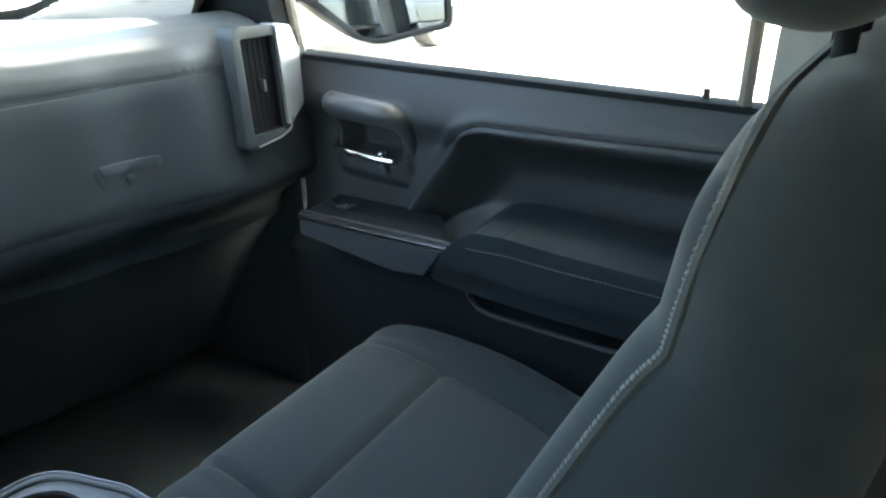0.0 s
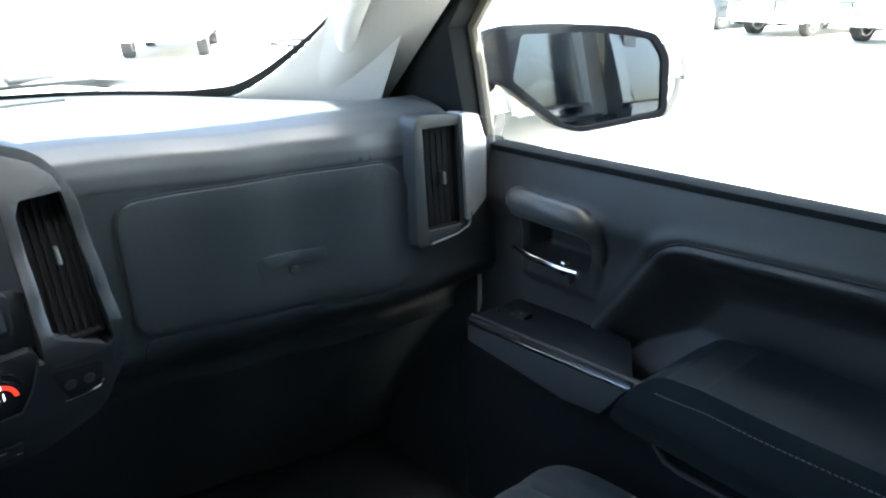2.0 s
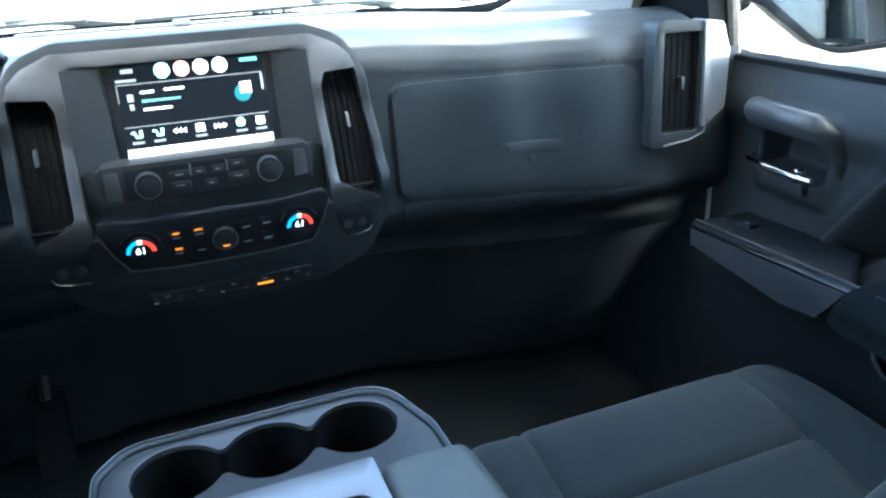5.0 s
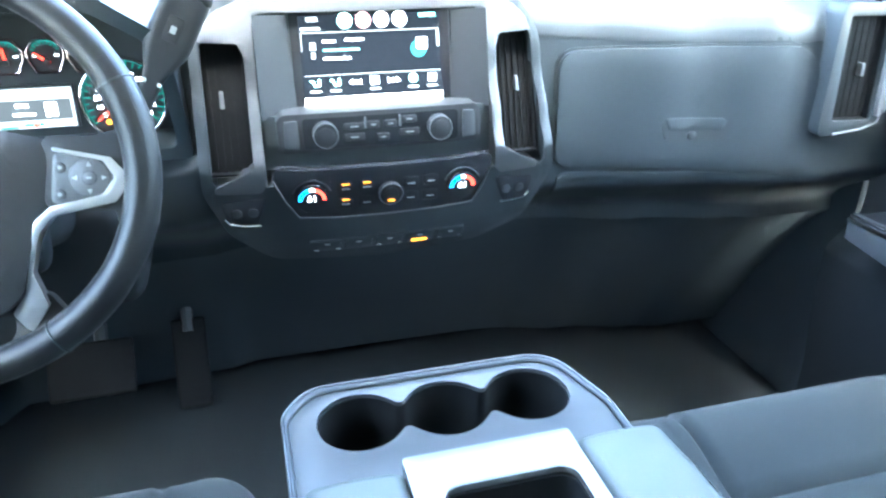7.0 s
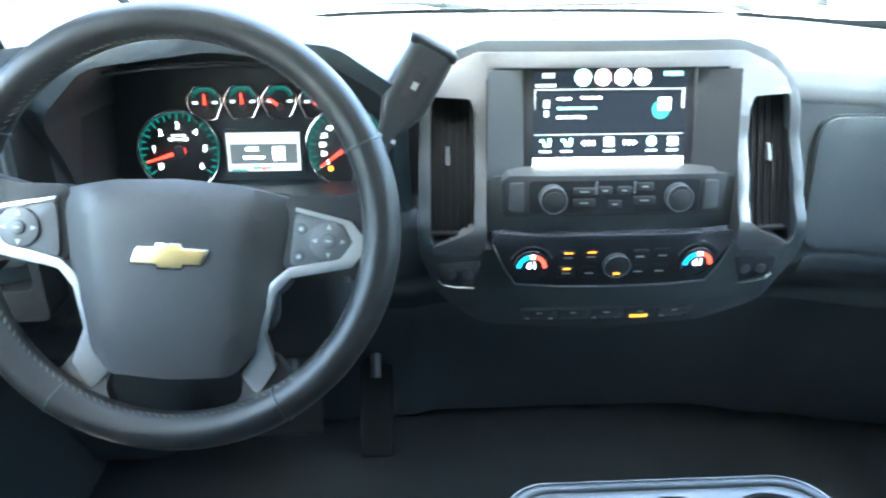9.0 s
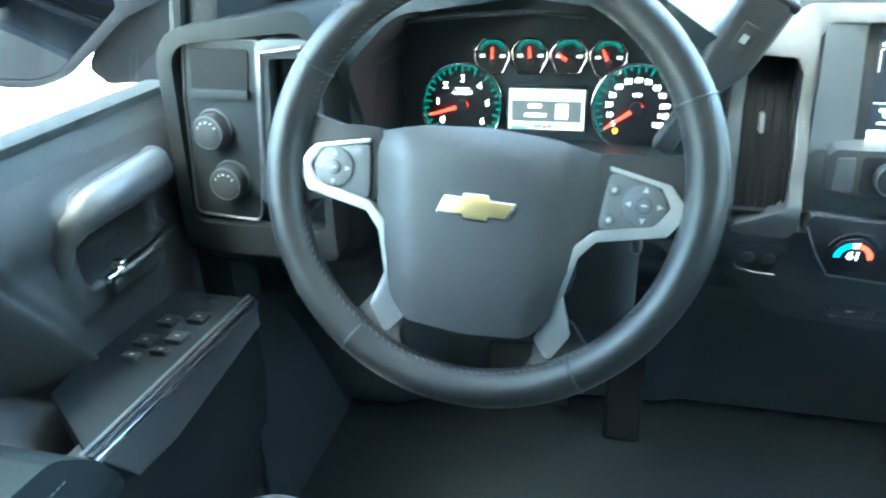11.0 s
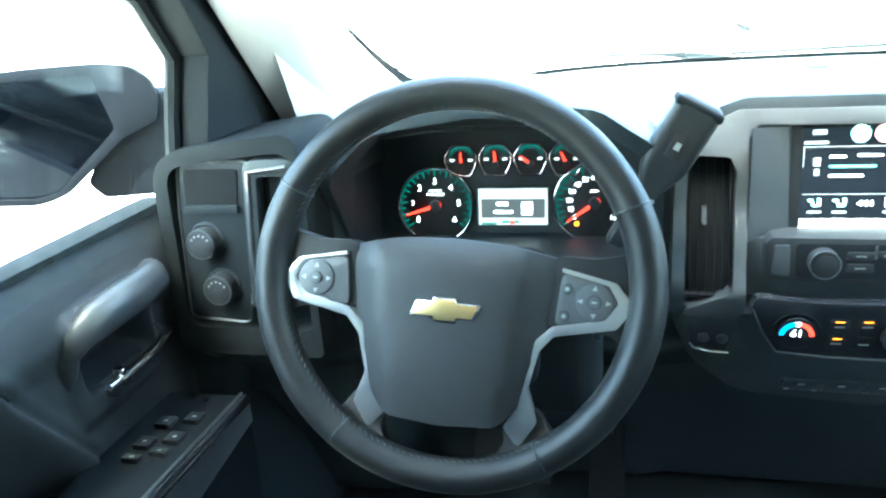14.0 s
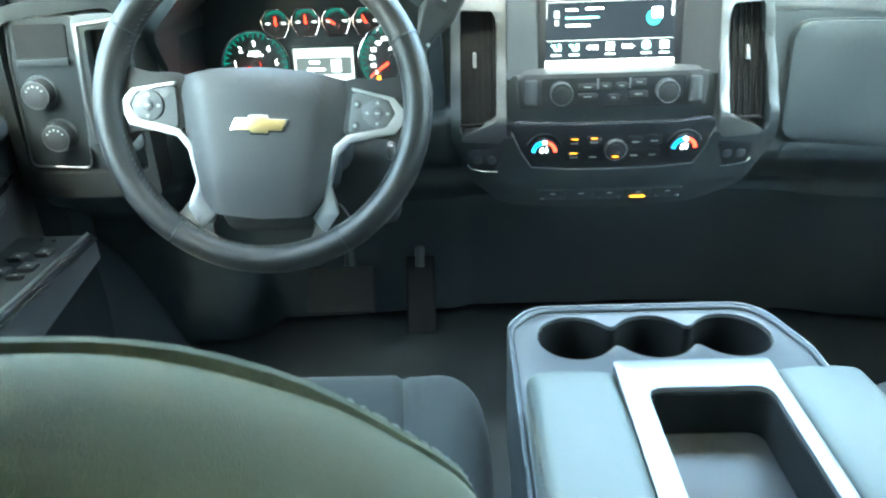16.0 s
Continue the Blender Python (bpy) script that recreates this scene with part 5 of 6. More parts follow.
    part("tray_well", slab([(x * 1.02, y) for x, y in h], fr, -0.056, 0.006, [[(x * 0.965, -0.66 + (y + 0.66) * 0.975) for x, y in h]]), "vent", lid)
    part("tray_mat", slab([(x * 0.985, -0.66 + (y + 0.66) * 0.985) for x, y in h], fr, -0.058, -0.046, bevel=0.004), "tray", lid, "grey rubber tray mat")
    part("lid_base", rbox((ox, -0.72, 1.056), (0.300, 0.46, 0.03), 0.008, 3, 4), "dash_low", lid)
    part("lid_front", slab(rounded([(-0.152, 1.066), (0.152, 1.066), (0.152, 1.098), (0.085, 1.116), (-0.085, 1.116), (-0.152, 1.098)], 0.006), lambda x, z, d: Vector((x + ox, -0.498 + d, z)), 0.0, 0.010, bevel=0.003), "console", lid)


console()


# ---- seats ----
def seat(xc, y_off, head_z, label, inset=0.0, rise=0.0, set_back=0.0, slope=13.0, head_w=0.264, head_y=-0.905, turn=0.0, back_x=0.0):
    root = thing("front_seat", (xc, -0.55 + y_off, 0.65), label, "seat", "front seats")
    yf = -0.25 + y_off

    def cush(p):
        x, y, z = p
        t = (y + 0.285) / 0.57
        side = smooth(abs(x), 0.155, 0.215)
        top = smooth(z, 0.0, 0.06)
        dz = 0.020 * side * (0.35 + 0.65 * smooth(1 - t, 0.05, 0.5)) - 0.010 * (1 - side) * smooth(1 - t, 0.3, 0.9)
        dz -= 0.010 * math.exp(-((abs(x) - 0.163) / 0.006) ** 2) * (t < 0.985)
        dz -= 0.008 * math.exp(-((y - 0.115) / 0.005) ** 2) * (abs(x) < 0.163)
        dz += 0.010 * math.exp(-((y - 0.20) / 0.07) ** 2) * (abs(x) < 0.17)
        dz -= 0.012 * smooth(t, 0.78, 1.0) ** 2 * (1 + 0.3 * side)
        narrow = 1 - 0.05 * smooth(t, 0.75, 1.0) - inset * smooth(1 - t, 0.30, 1.0) * (x > 0)
        return Vector((x * narrow, y, z + dz * top + 0.10 * (y - 0.115)))
    b = rbox((xc, yf - 0.285, 0.885), (0.525, 0.57, 0.17), 0.055, 7, 44, cush)
    c = part("cushion", b, "cloth", root, "", 70)
    part("cushion_base", rbox((xc, yf - 0.30, 0.765), (0.46, 0.48, 0.11), 0.02, 3, 4), "black", root)
    for s in (-1, 1):
        part("rail", rbox((xc + s * 0.19, yf - 0.28, 0.68), (0.04, 0.5, 0.07), 0.01, 2, 3), "black", root)
    # backrest, with forward side bolsters below the shoulders
    lean = Matrix.Rotation(radians(slope), 3, "X")
    mid = Vector((xc + back_x, -0.858 - set_back, 1.125 + rise))

    def back(p):
        x, y, z = p
        h = (z + 0.27) / 0.54
        wide = lerp_list(h, [(0.0, 0.98), (0.35, 1.0), (0.62, 1.0), (0.80, 0.99), (0.92, 0.97), (1.0, 0.94)])
        bol = smooth(abs(x), 0.14, 0.22) * max(0.0, min(1.0, (0.79 - h) / 0.46)) ** 0.9
        front = smooth(y, 0.0, 0.055)
        dy = 0.082 * bol * front - 0.010 * math.exp(-((abs(x) - 0.150) / 0.006) ** 2) * front * (h < 0.85)
        dy -= 0.008 * math.exp(-((z + 0.02) / 0.005) ** 2) * front * (abs(x) < 0.15)
        dz = -0.045 * smooth(abs(x), 0.13, 0.27) ** 1.5 * smooth(h, 0.70, 1.0)
        return Vector((x * wide, y + dy - turn * x, z + dz))
    b = rbox(mid, (0.535, 0.125, 0.56), 0.058, 7, 40, back, lean)
    bk = part("backrest", b, "cloth", root, "", 70)
    bk.data.materials.append(M["seat_rear"])
    rear = lean @ Vector((0, -1, 0))
    for f in bk.data.polygons:
        f.material_index = 1 if xc < 0 and (f.center - mid).dot(rear) > -0.042 else 0
    # shoulder and side seams with stitches
    def edge_path():
        """The seam that runs up one side, over the shoulders and down the other."""
        q = [(-0.2405, -0.20 + 0.40 * i / 40) for i in range(41)]
        q += [(-0.1905 + 0.05 * math.cos(a), 0.2135 + 0.05 * math.sin(a)) for a in [math.pi - math.pi / 2 * i / 8 for i in range(1, 9)]]
        half = [(x, z) for x, z in q] + [(-0.1905 + 0.1905 * i / 16, 0.2635) for i in range(1, 17)]
        return half + [(-x, z) for x, z in reversed(half[:-1])]
    pts = []
    for x, z in edge_path():
        p = back(Vector((x * 1.039, 0.0445, z)))
        pts.append(lean @ p + mid)
    part("piping", tube(pts, 0.0045, 8), "seat_rear" if xc < 0 else "cloth_side", bk, "raised stitched seam")
    b = bmesh.new()
    fwd = lean @ Vector((0, 1, 0))
    for i in range(len(pts) - 1):
        if pts[i].z > 1.405 and xc < 0:
            continue
        for t in (0.1, 0.5, 0.9) if (pts[i + 1] - pts[i]).length > 0.0085 else (0.2, 0.7):
            c = pts[i].lerp(pts[i + 1], t)
            d = (pts[i + 1] - pts[i]).normalized()
            side = d.cross(fwd).normalized()
            arc = [c + (fwd * math.cos(w) + side * math.sin(w)) * 0.0047 + d * (0.0012 * w) for w in (-0.9, -0.45, 0.0, 0.45, 0.9)]
            merge(b, tube(arc, 0.0006, 5))
    fine_stuff(part("stitching", b, "thread", bk, "grey cross stitching"))
    def head(p):
        return Vector((p.x * (1 - 0.10 * smooth(p.z, 0.0, 0.1)), p.y + 0.015 * (p.z / 0.1) ** 2, p.z))
    hr = part("headrest", rbox((xc, head_y, head_z), (head_w, 0.105, 0.210), 0.045, 6, 12, head, Matrix.Rotation(radians(8), 3, "X")), "cloth", root, "", 70)
    for s in (-1, 1):
        part("headrest_post", tube([(xc + s * 0.055, head_y, 1.33), (xc + s * 0.055, head_y, head_z)], 0.007, 10), "belt", hr)
    return root


seat(-0.448, 0.0, 1.540, "dark grey cloth driver seat with stitched side bolsters", rise=0.034, head_w=0.215, back_x=-0.012)
seat(0.445, -0.035, 1.605, "dark grey cloth passenger seat with stitched side bolsters", 0.22, 0.085, 0.026, 7.0, head_y=-0.885, turn=0.03)


# ---- doors ----
def seg_dist(p, a, b):
    ax, ay, bx, by = a[0], a[1], b[0], b[1]
    dx, dy = bx - ax, by - ay
    t = max(0, min(1, ((p[0] - ax) * dx + (p[1] - ay) * dy) / (dx * dx + dy * dy)))
    return math.hypot(p[0] - ax - t * dx, p[1] - ay - t * dy)


def inside(p, poly):
    c = False
    for i in range(len(poly)):
        (x0, y0), (x1, y1) = poly[i - 1], poly[i]
        if (y0 > p[1]) != (y1 > p[1]) and p[0] < (x1 - x0) * (p[1] - y0) / (y1 - y0) + x0:
            c = not c
    return c


def signed(p, poly):
    d = min(seg_dist(p, poly[i - 1], poly[i]) for i in range(len(poly)))
    return -d if inside(p, poly) else d


RECESS = rounded([(-0.262, 1.03), (-0.258, 1.112), (-0.376, 1.276), (-0.86, 1.294), (-0.90, 1.03)], [0.01, 0.02, 0.085, 0.05, 0.02], 10)
POCKET = rounded([(-0.404, 1.046), (-0.420, 0.990), (-0.640, 0.988), (-0.698, 0.996), (-0.716, 1.050)], [0.012, 0.03, 0.03, 0.03, 0.01], 6)
GRAB = rounded([(-0.118, 1.150), (-0.275, 1.145), (-0.282, 1.290), (-0.118, 1.296)], 0.022, 5)

CUP = rounded([(-0.132, 1.186), (-0.254, 1.184), (-0.260, 1.270), (-0.132, 1.274)], 0.016, 4)


def door_depth(y, z):
    """How far the trim stands in from the door skin at a place."""
    d = 0.090
    d += 0.016 * smooth(z, 1.225, 1.270) - 0.018 * min(1.0, max(0.0, (z - 1.272) / 0.066)) ** 1.35
    s = signed((y, z), RECESS)
    d += 0.009 * smooth(-s, -0.001, 0.008) - 0.082 * smooth(-s, 0.006, 0.100) ** 0.8
    d += 0.005 * math.exp(-((s - 0.008) / 0.010) ** 2) * smooth(z, 1.10, 1.14)
    low = smooth(-z, -1.075, -1.00)
    d += 0.055 * low * (1 - 0.35 * smooth(-z, -0.95, -0.75))
    p = signed((y, z), POCKET)
    d -= 0.085 * smooth(-p, 0.0, 0.014)
    g = signed((y, z), GRAB)
    d += 0.010 * smooth(-g, -0.004, 0.016)
    d -= 0.052 * smooth(-signed((y, z), CUP), -0.004, 0.014)
    return d


def door(s, name, label):
    root = thing(name, (s * 0.85, -0.4, 0.66), label, "car door", "front doors", "structure")
    X = 0.895
    b = sheet(250, 200, lambda u, v: Vector((s * (X - door_depth(-0.03 - 0.81 * u, 0.70 + (SILL - 0.70) * v)), -0.03 - 0.81 * u, 0.70 + (SILL - 0.70) * v)))
    panel = part("trim_panel", b, "door", root, "dark grey moulded door trim", 60)
    panel.data.materials.append(M["belt"])
    for f in panel.data.polygons:
        f.material_index = 1 if f.center.z < 1.047 else 0
    part("door_shell", slab(rect(-0.85, 0.66, -0.02, SILL - 0.07), yz(s, 0.93), 0.0, 0.02), "flank_paint", root)
    part("outer_belt", slab(rect(-0.84, 0.842, -0.03, 0.862), lambda y, x, d: Vector((s * x, y, SILL - 0.036 + d)), 0.0, 0.012, bevel=0.003), "belt", root)
    part("window_strip", slab(rect(-0.80, 0.803, -0.035, 0.842), lambda y, x, d: Vector((s * x, y, SILL + d)), 0.0, 0.009, bevel=0.003), "belt", root)
    # dark joint round the soft hollow
    q = [Vector((s * (X - door_depth(y, z) - 0.0005), y, z)) for y, z in RECESS if z > 1.125 and y > -0.83]
    part("joint", tube(q, 0.0022, 6), "rubber", root)
    # padded armrest, its front end swept down
    arm = rounded([(-0.366, 1.052), (-0.405, 1.116), (-0.444, 1.150), (-0.50, 1.156), (-0.83, 1.150), (-0.83, 1.050), (-0.46, 1.044), (-0.392, 1.046)], [0.008, 0.05, 0.05, 0.08, 0.005, 0.02, 0.05, 0.015], 7)
    def arm3(y, z, d):
        return Vector((s * (0.83 - d / 0.138 * (0.138 + 0.010 * smooth(-y, 0.42, 0.60) - 0.014 * smooth(-z, -1.09, -1.05))), y, z))
    part("armrest", slab(arm, arm3, 0.0, 0.138, bevel=0.019, seg=6, cut_v=[1.06, 1.075, 1.09, 1.105, 1.12, 1.135], cut_u=[-0.45, -0.5, -0.55, -0.6, -0.7, -0.8]), "armrest", root, "padded armrest", 60)
    b = bmesh.new()
    for i in range(62):
        y = -0.44 - 0.0062 * i
        z = 1.1245 + 0.0060 * smooth(-y, 0.44, 0.52)
        x = 0.83 - 0.138 - 0.010 * smooth(-y, 0.42, 0.60) - 0.0002
        merge(b, tube([(s * x, y, z), (s * x, y - 0.0040, z)], 0.0008, 5))
    fine_stuff(part("stitching", b, "thread", root, "pale armrest stitching"))
    # grey strip before the armrest, with bright line and switch shelf
    bar = [(-0.112, 1.070), (-0.112, 1.098), (-0.398, 1.107), (-0.360, 1.056), (-0.30, 1.050)]
    part("accent_bar", slab(bar, yz(s, 0.73), 0.0, 0.035, bevel=0.003), "satin_grey", root, "satin grey accent bar")
    part("bright_line", slab([(-0.112, 1.0985), (-0.112, 1.1035), (-0.402, 1.1125), (-0.399, 1.1075)], yz(s, 0.73), 0.032, 0.0365, bevel=0.001), "chrome", root, "thin chrome line")
    part("black_line", slab([(-0.112, 1.1035), (-0.112, 1.108), (-0.404, 1.117), (-0.402, 1.1125)], yz(s, 0.73), 0.026, 0.033, bevel=0.001), "gloss", root)
    part("upper_line", slab([(-0.112, 1.108), (-0.112, 1.111), (-0.406, 1.120), (-0.404, 1.117)], yz(s, 0.73), 0.0235, 0.027, bevel=0.0008), "silver", root)
    shelf = rounded([(-0.112, 0.7045), (-0.400, 0.7045), (-0.330, 0.80), (-0.255, 0.812), (-0.112, 0.812)], 0.008)
    sh = lambda y, x, d: Vector((s * x, y, 1.096 + 0.028 * (-0.112 - y) + d))
    part("switch_shelf", slab(shelf, sh, -0.02, 0.010, bevel=0.003), "switch_panel", root)
    if s > 0:
        sw = [(-0.165, 0.757, 0.030)]
    else:
        sw = [(-0.185, 0.766, 0.022), (-0.172, 0.736, 0.022), (-0.228, 0.766, 0.022), (-0.215, 0.736, 0.022), (-0.258, 0.762, 0.012), (-0.243, 0.738, 0.012)]
    for y, x, w in sw:
        k = part("window_switch", slab(rounded([(y - w / 2, x - 0.010), (y + w / 2, x - 0.010), (y + w / 2, x + 0.010), (y - w / 2, x + 0.010)], 0.003), sh, 0.008, 0.0145, bevel=0.003), "panel_black", root)
        part("switch_lip", slab(rect(y - w / 2, x - 0.009, y - w / 2 + 0.004, x + 0.009), sh, 0.0125, 0.0165, bevel=0.001), "panel_black", k)
        part("marking", slab(rect(y - 0.001, x - 0.0025, y + 0.002, x + 0.0025), sh, 0.0146, 0.0150), "print", k)
    for y, x in ((-0.125, 0.765), (-0.130, 0.745)):
        part("lock_mark", slab(circle(y, x, 0.0028, 10), sh, 0.0098, 0.0115), "chrome", root)
    # pull cup: framed hollow with grip above and chrome lever below
    g3 = yz(s, X)
    ring = ((0.808, -0.114, 1.270), (0.790, -0.124, 1.276), (0.776, -0.140, 1.277), (0.773, -0.195, 1.276), (0.775, -0.248, 1.274), (0.788, -0.263, 1.262), (0.802, -0.268, 1.240), (0.810, -0.268, 1.205), (0.812, -0.260, 1.176), (0.814, -0.235, 1.166))
    part("pull_grip", tube([Vector((s * x, y, z)) for x, y, z in ring], [0.015, 0.019, 0.0205, 0.021, 0.0205, 0.018, 0.0135, 0.0105, 0.009, 0.006], 16), "grip", root, "smooth dark pull grip", 70)
    pts = [Vector((s * x, y, z)) for x, y, z in ((0.800, -0.118, 1.207), (0.775, -0.135, 1.206), (0.764, -0.18, 1.205), (0.762, -0.232, 1.204), (0.764, -0.262, 1.204))]
    lv = part("lever", tube(pts, [0.004, 0.006, 0.0068, 0.0068, 0.005], 12, squash=(1, 0.75)), "chrome", root, "chrome door lever")
    part("lever_knuckle", rbox((s * 0.766, -0.238, 1.205), (0.016, 0.010, 0.020), 0.003, 3, 1), "chrome", lv)
    part("lower_grip", slab(rounded([(-0.15, 1.172), (-0.235, 1.170), (-0.230, 1.186), (-0.155, 1.187)], 0.006), g3, 0.06, 0.113, bevel=0.004), "grip", root)
    # pocket lip
    q = [Vector((s * (X - 0.146), y, z)) for y, z in ((-0.405, 1.036), (-0.412, 1.010), (-0.428, 0.994), (-0.450, 0.989), (-0.55, 0.988), (-0.640, 0.988), (-0.678, 0.993), (-0.700, 1.008), (-0.712, 1.036))]
    part("pocket_lip", tube(q, 0.004, 8), "door", root)
    part("lock_pin", tube([(s * 0.822, -0.712, SILL - 0.01), (s * 0.822, -0.712, SILL + 0.022)], [0.006, 0.0045], 10), "black", root, "black lock pin")
    root.location.x += 0.040 * (s < 0) * s
    return root


door(1, "door_1", "dark grey passenger door trim with chrome lever and armrest")
door(-1, "door_2", "dark grey driver door trim with chrome lever and armrest")


def seat_belt():
    root = thing("seat_belt", (0.74, -0.80, 1.0), "black seat belt webbing with grey latch plate", "seat belt")
    pts = [(0.70, -0.86, 1.62), (0.742, -0.845, 1.40), (0.758, -0.815, 1.16), (0.766, -0.80, 0.90), (0.77, -0.80, 0.70)]
    part("webbing", tube(pts, 0.024, 8, squash=(0.10, 1)), "black", root)
    part("latch_plate", rbox((0.750, -0.795, 1.18), (0.012, 0.052, 0.040), 0.005, 3, 2), "pillar", root, "pale grey latch plate")
    part("tongue_hole", rbox((0.742, -0.792, 1.186), (0.006, 0.026, 0.014), 0.002, 2, 1), "black", root)


seat_belt()


# ---- pedals ----
def pedals():
    root = thing("brake_pedal", (-0.45, 0.16, 0.75), "wide black rubber brake pedal", "pedal")
    m = Matrix.Rotation(radians(-35), 3, "X")
    part("pad", rbox((-0.445, 0.16, 0.85), (0.13, 0.016, 0.09), 0.006, 3, 3, None, m), "vent", root)
    part("arm", tube([(-0.43, 0.18, 0.86), (-0.43, 0.26, 0.98), (-0.43, 0.30, 1.08)], 0.011, 8), "black", root)
    root = thing("accelerator_pedal", (-0.30, 0.16, 0.72), "narrow black accelerator pedal", "pedal")
    part("pad", rbox((-0.295, 0.17, 0.83), (0.055, 0.016, 0.15), 0.006, 3, 3, None, Matrix.Rotation(radians(-28), 3, "X")), "vent", root)
    part("arm", tube([(-0.295, 0.19, 0.88), (-0.295, 0.26, 0.98), (-0.295, 0.30, 1.08)], 0.010, 8), "black", root)


pedals()


# ---- outside mirrors ----
def side_mirror(s):
    root = thing("side_mirror", (s * 1.0, 0.15, 1.36), "black door mirror with wide glass", "mirror", "door mirrors")
    # outline in the mirror's own plane: u outwards, v up
    yaw = radians(25)
    o = Vector((s * 0.96, 0.125, 1.415))
    ux, vy = Vector((s * math.cos(yaw), -math.sin(yaw), 0)), Vector((0, -0.03, 1))
    nn = Vector((-s * math.sin(yaw), -math.cos(yaw), 0.02)).normalized()
    f = lambda u, v, n: o + ux * u + vy * v + nn * n
    out = rounded([(-0.020, 0.036), (-0.012, 0.062), (0.012, 0.083), (0.052, 0.090), (0.150, 0.091), (0.252, 0.084), (0.310, 0.068), (0.334, 0.027), (0.334, -0.079), (0.170, -0.104), (0.129, -0.090), (0.040, -0.018), (-0.012, 0.003)], [0.02, 0.03, 0.04, 0.1, 0.2, 0.1, 0.03, 0.05, 0.02, 0.1, 0.03, 0.04, 0.02])
    part("housing", slab(out, lambda u, v, n: f(0.16 + (u - 0.16) * (1 + 1.2 * min(0, n)), v * (1 + 1.5 * min(0, n)), n), -0.14, 0.0, bevel=0.010), "housing", root)
    gl = rounded([(0.065, 0.075), (0.200, 0.075), (0.296, 0.060), (0.318, 0.027), (0.321, -0.069), (0.172, -0.092), (0.142, -0.084), (0.049, -0.004)], [0.012, 0.1, 0.02, 0.04, 0.012, 0.1, 0.02, 0.015])
    tu, tv = (0.185, -0.095) if s > 0 else (0.10, 0.03)
    face = lambda u, v, n: f(u, v, n + 0.004 + tu * max(0.0, u) + tv * v)
    # the driver's glass has its dark reflection as colour
    part("glass", slab(gl, face, -0.003, 0.0), "mirror" if s > 0 else "mirror_dark_view", root, "mirror glass" if s > 0 else "mirror glass with a dark reflection put into its colour")
    part("rim", slab(out, face, -0.05 if s > 0 else -0.02, 0.006, [[(0.185 + (u - 0.185) * 1.01, v * 1.015) for u, v in gl]], bevel=0.003), "housing", root)
    foot = rounded([(-0.085, 0.025), (0.020, 0.035), (0.030, -0.020), (-0.010, -0.040), (-0.085, -0.045)], 0.015)
    if s < 0:
        foot = rounded([(-0.085, 0.035), (0.030, 0.045), (0.110, -0.085), (0.090, -0.110), (-0.085, -0.115)], 0.015)
    part("foot", slab(foot, f, -0.10, -0.012, bevel=0.012), "housing", root)
    part("arm", rbox((s * 0.93, 0.185, 1.405), (0.14, 0.06, 0.04), 0.015, 4, 4), "housing", root)


for s in (1, -1):
    side_mirror(s)


# ---- bonnet, cowl and wipers ----
def bonnet():
    root = thing("bonnet", (0, 1.5, 1.3), "white sunlit bonnet of the truck", "bonnet")
    def f(u, v):
        x = (u - 0.5) * 1.75
        y = 0.86 + 1.25 * v - 0.30 * (2 * u - 1) ** 2 * (1 - v)
        return Vector((x, y, 1.375 - 0.045 * v - 0.09 * v ** 4 + 0.018 * smooth(abs(2 * u - 1), 0.45, 0.6) - 0.10 * smooth(abs(2 * u - 1), 0.8, 1.0)))
    part("panel", sheet(40, 24, f, (0, 0, -0.02)), "paint_white", root, "", 60)
    cw = sheet(40, 4, lambda u, v: Vector(((u - 0.5) * 1.5, wind_y((u - 0.5) * 1.4) + 0.05 + 0.07 * v, 1.388 - 0.006 * math.sin(math.pi * v))), (0, 0, -0.02))
    part("cowl", cw, "black", root, "black plastic cowl")
    w = thing("wiper", (0.2, 0.82, 1.38), "black windscreen wiper at rest", "wiper", "wipers")
    a = [(-0.16, 0.800, 1.404), (0.10, 0.790, 1.408), (0.34, 0.765, 1.413), (0.47, 0.735, 1.415)]
    part("blade", tube(a, 0.008, 8), "black", w)
    part("arm", tube([(0.56, 0.775, 1.400), (0.40, 0.775, 1.420), (0.20, 0.80, 1.416)], [0.020, 0.014, 0.009], 8), "black", w)
    part("joint_cap", rbox((0.36, 0.768, 1.424), (0.085, 0.03, 0.018), 0.008, 3, 3), "satin_grey", w, "grey arm joint cap")
    w2 = copy_thing(w, Matrix.Translation((-0.42, 0.84, 1.38)))


bonnet()


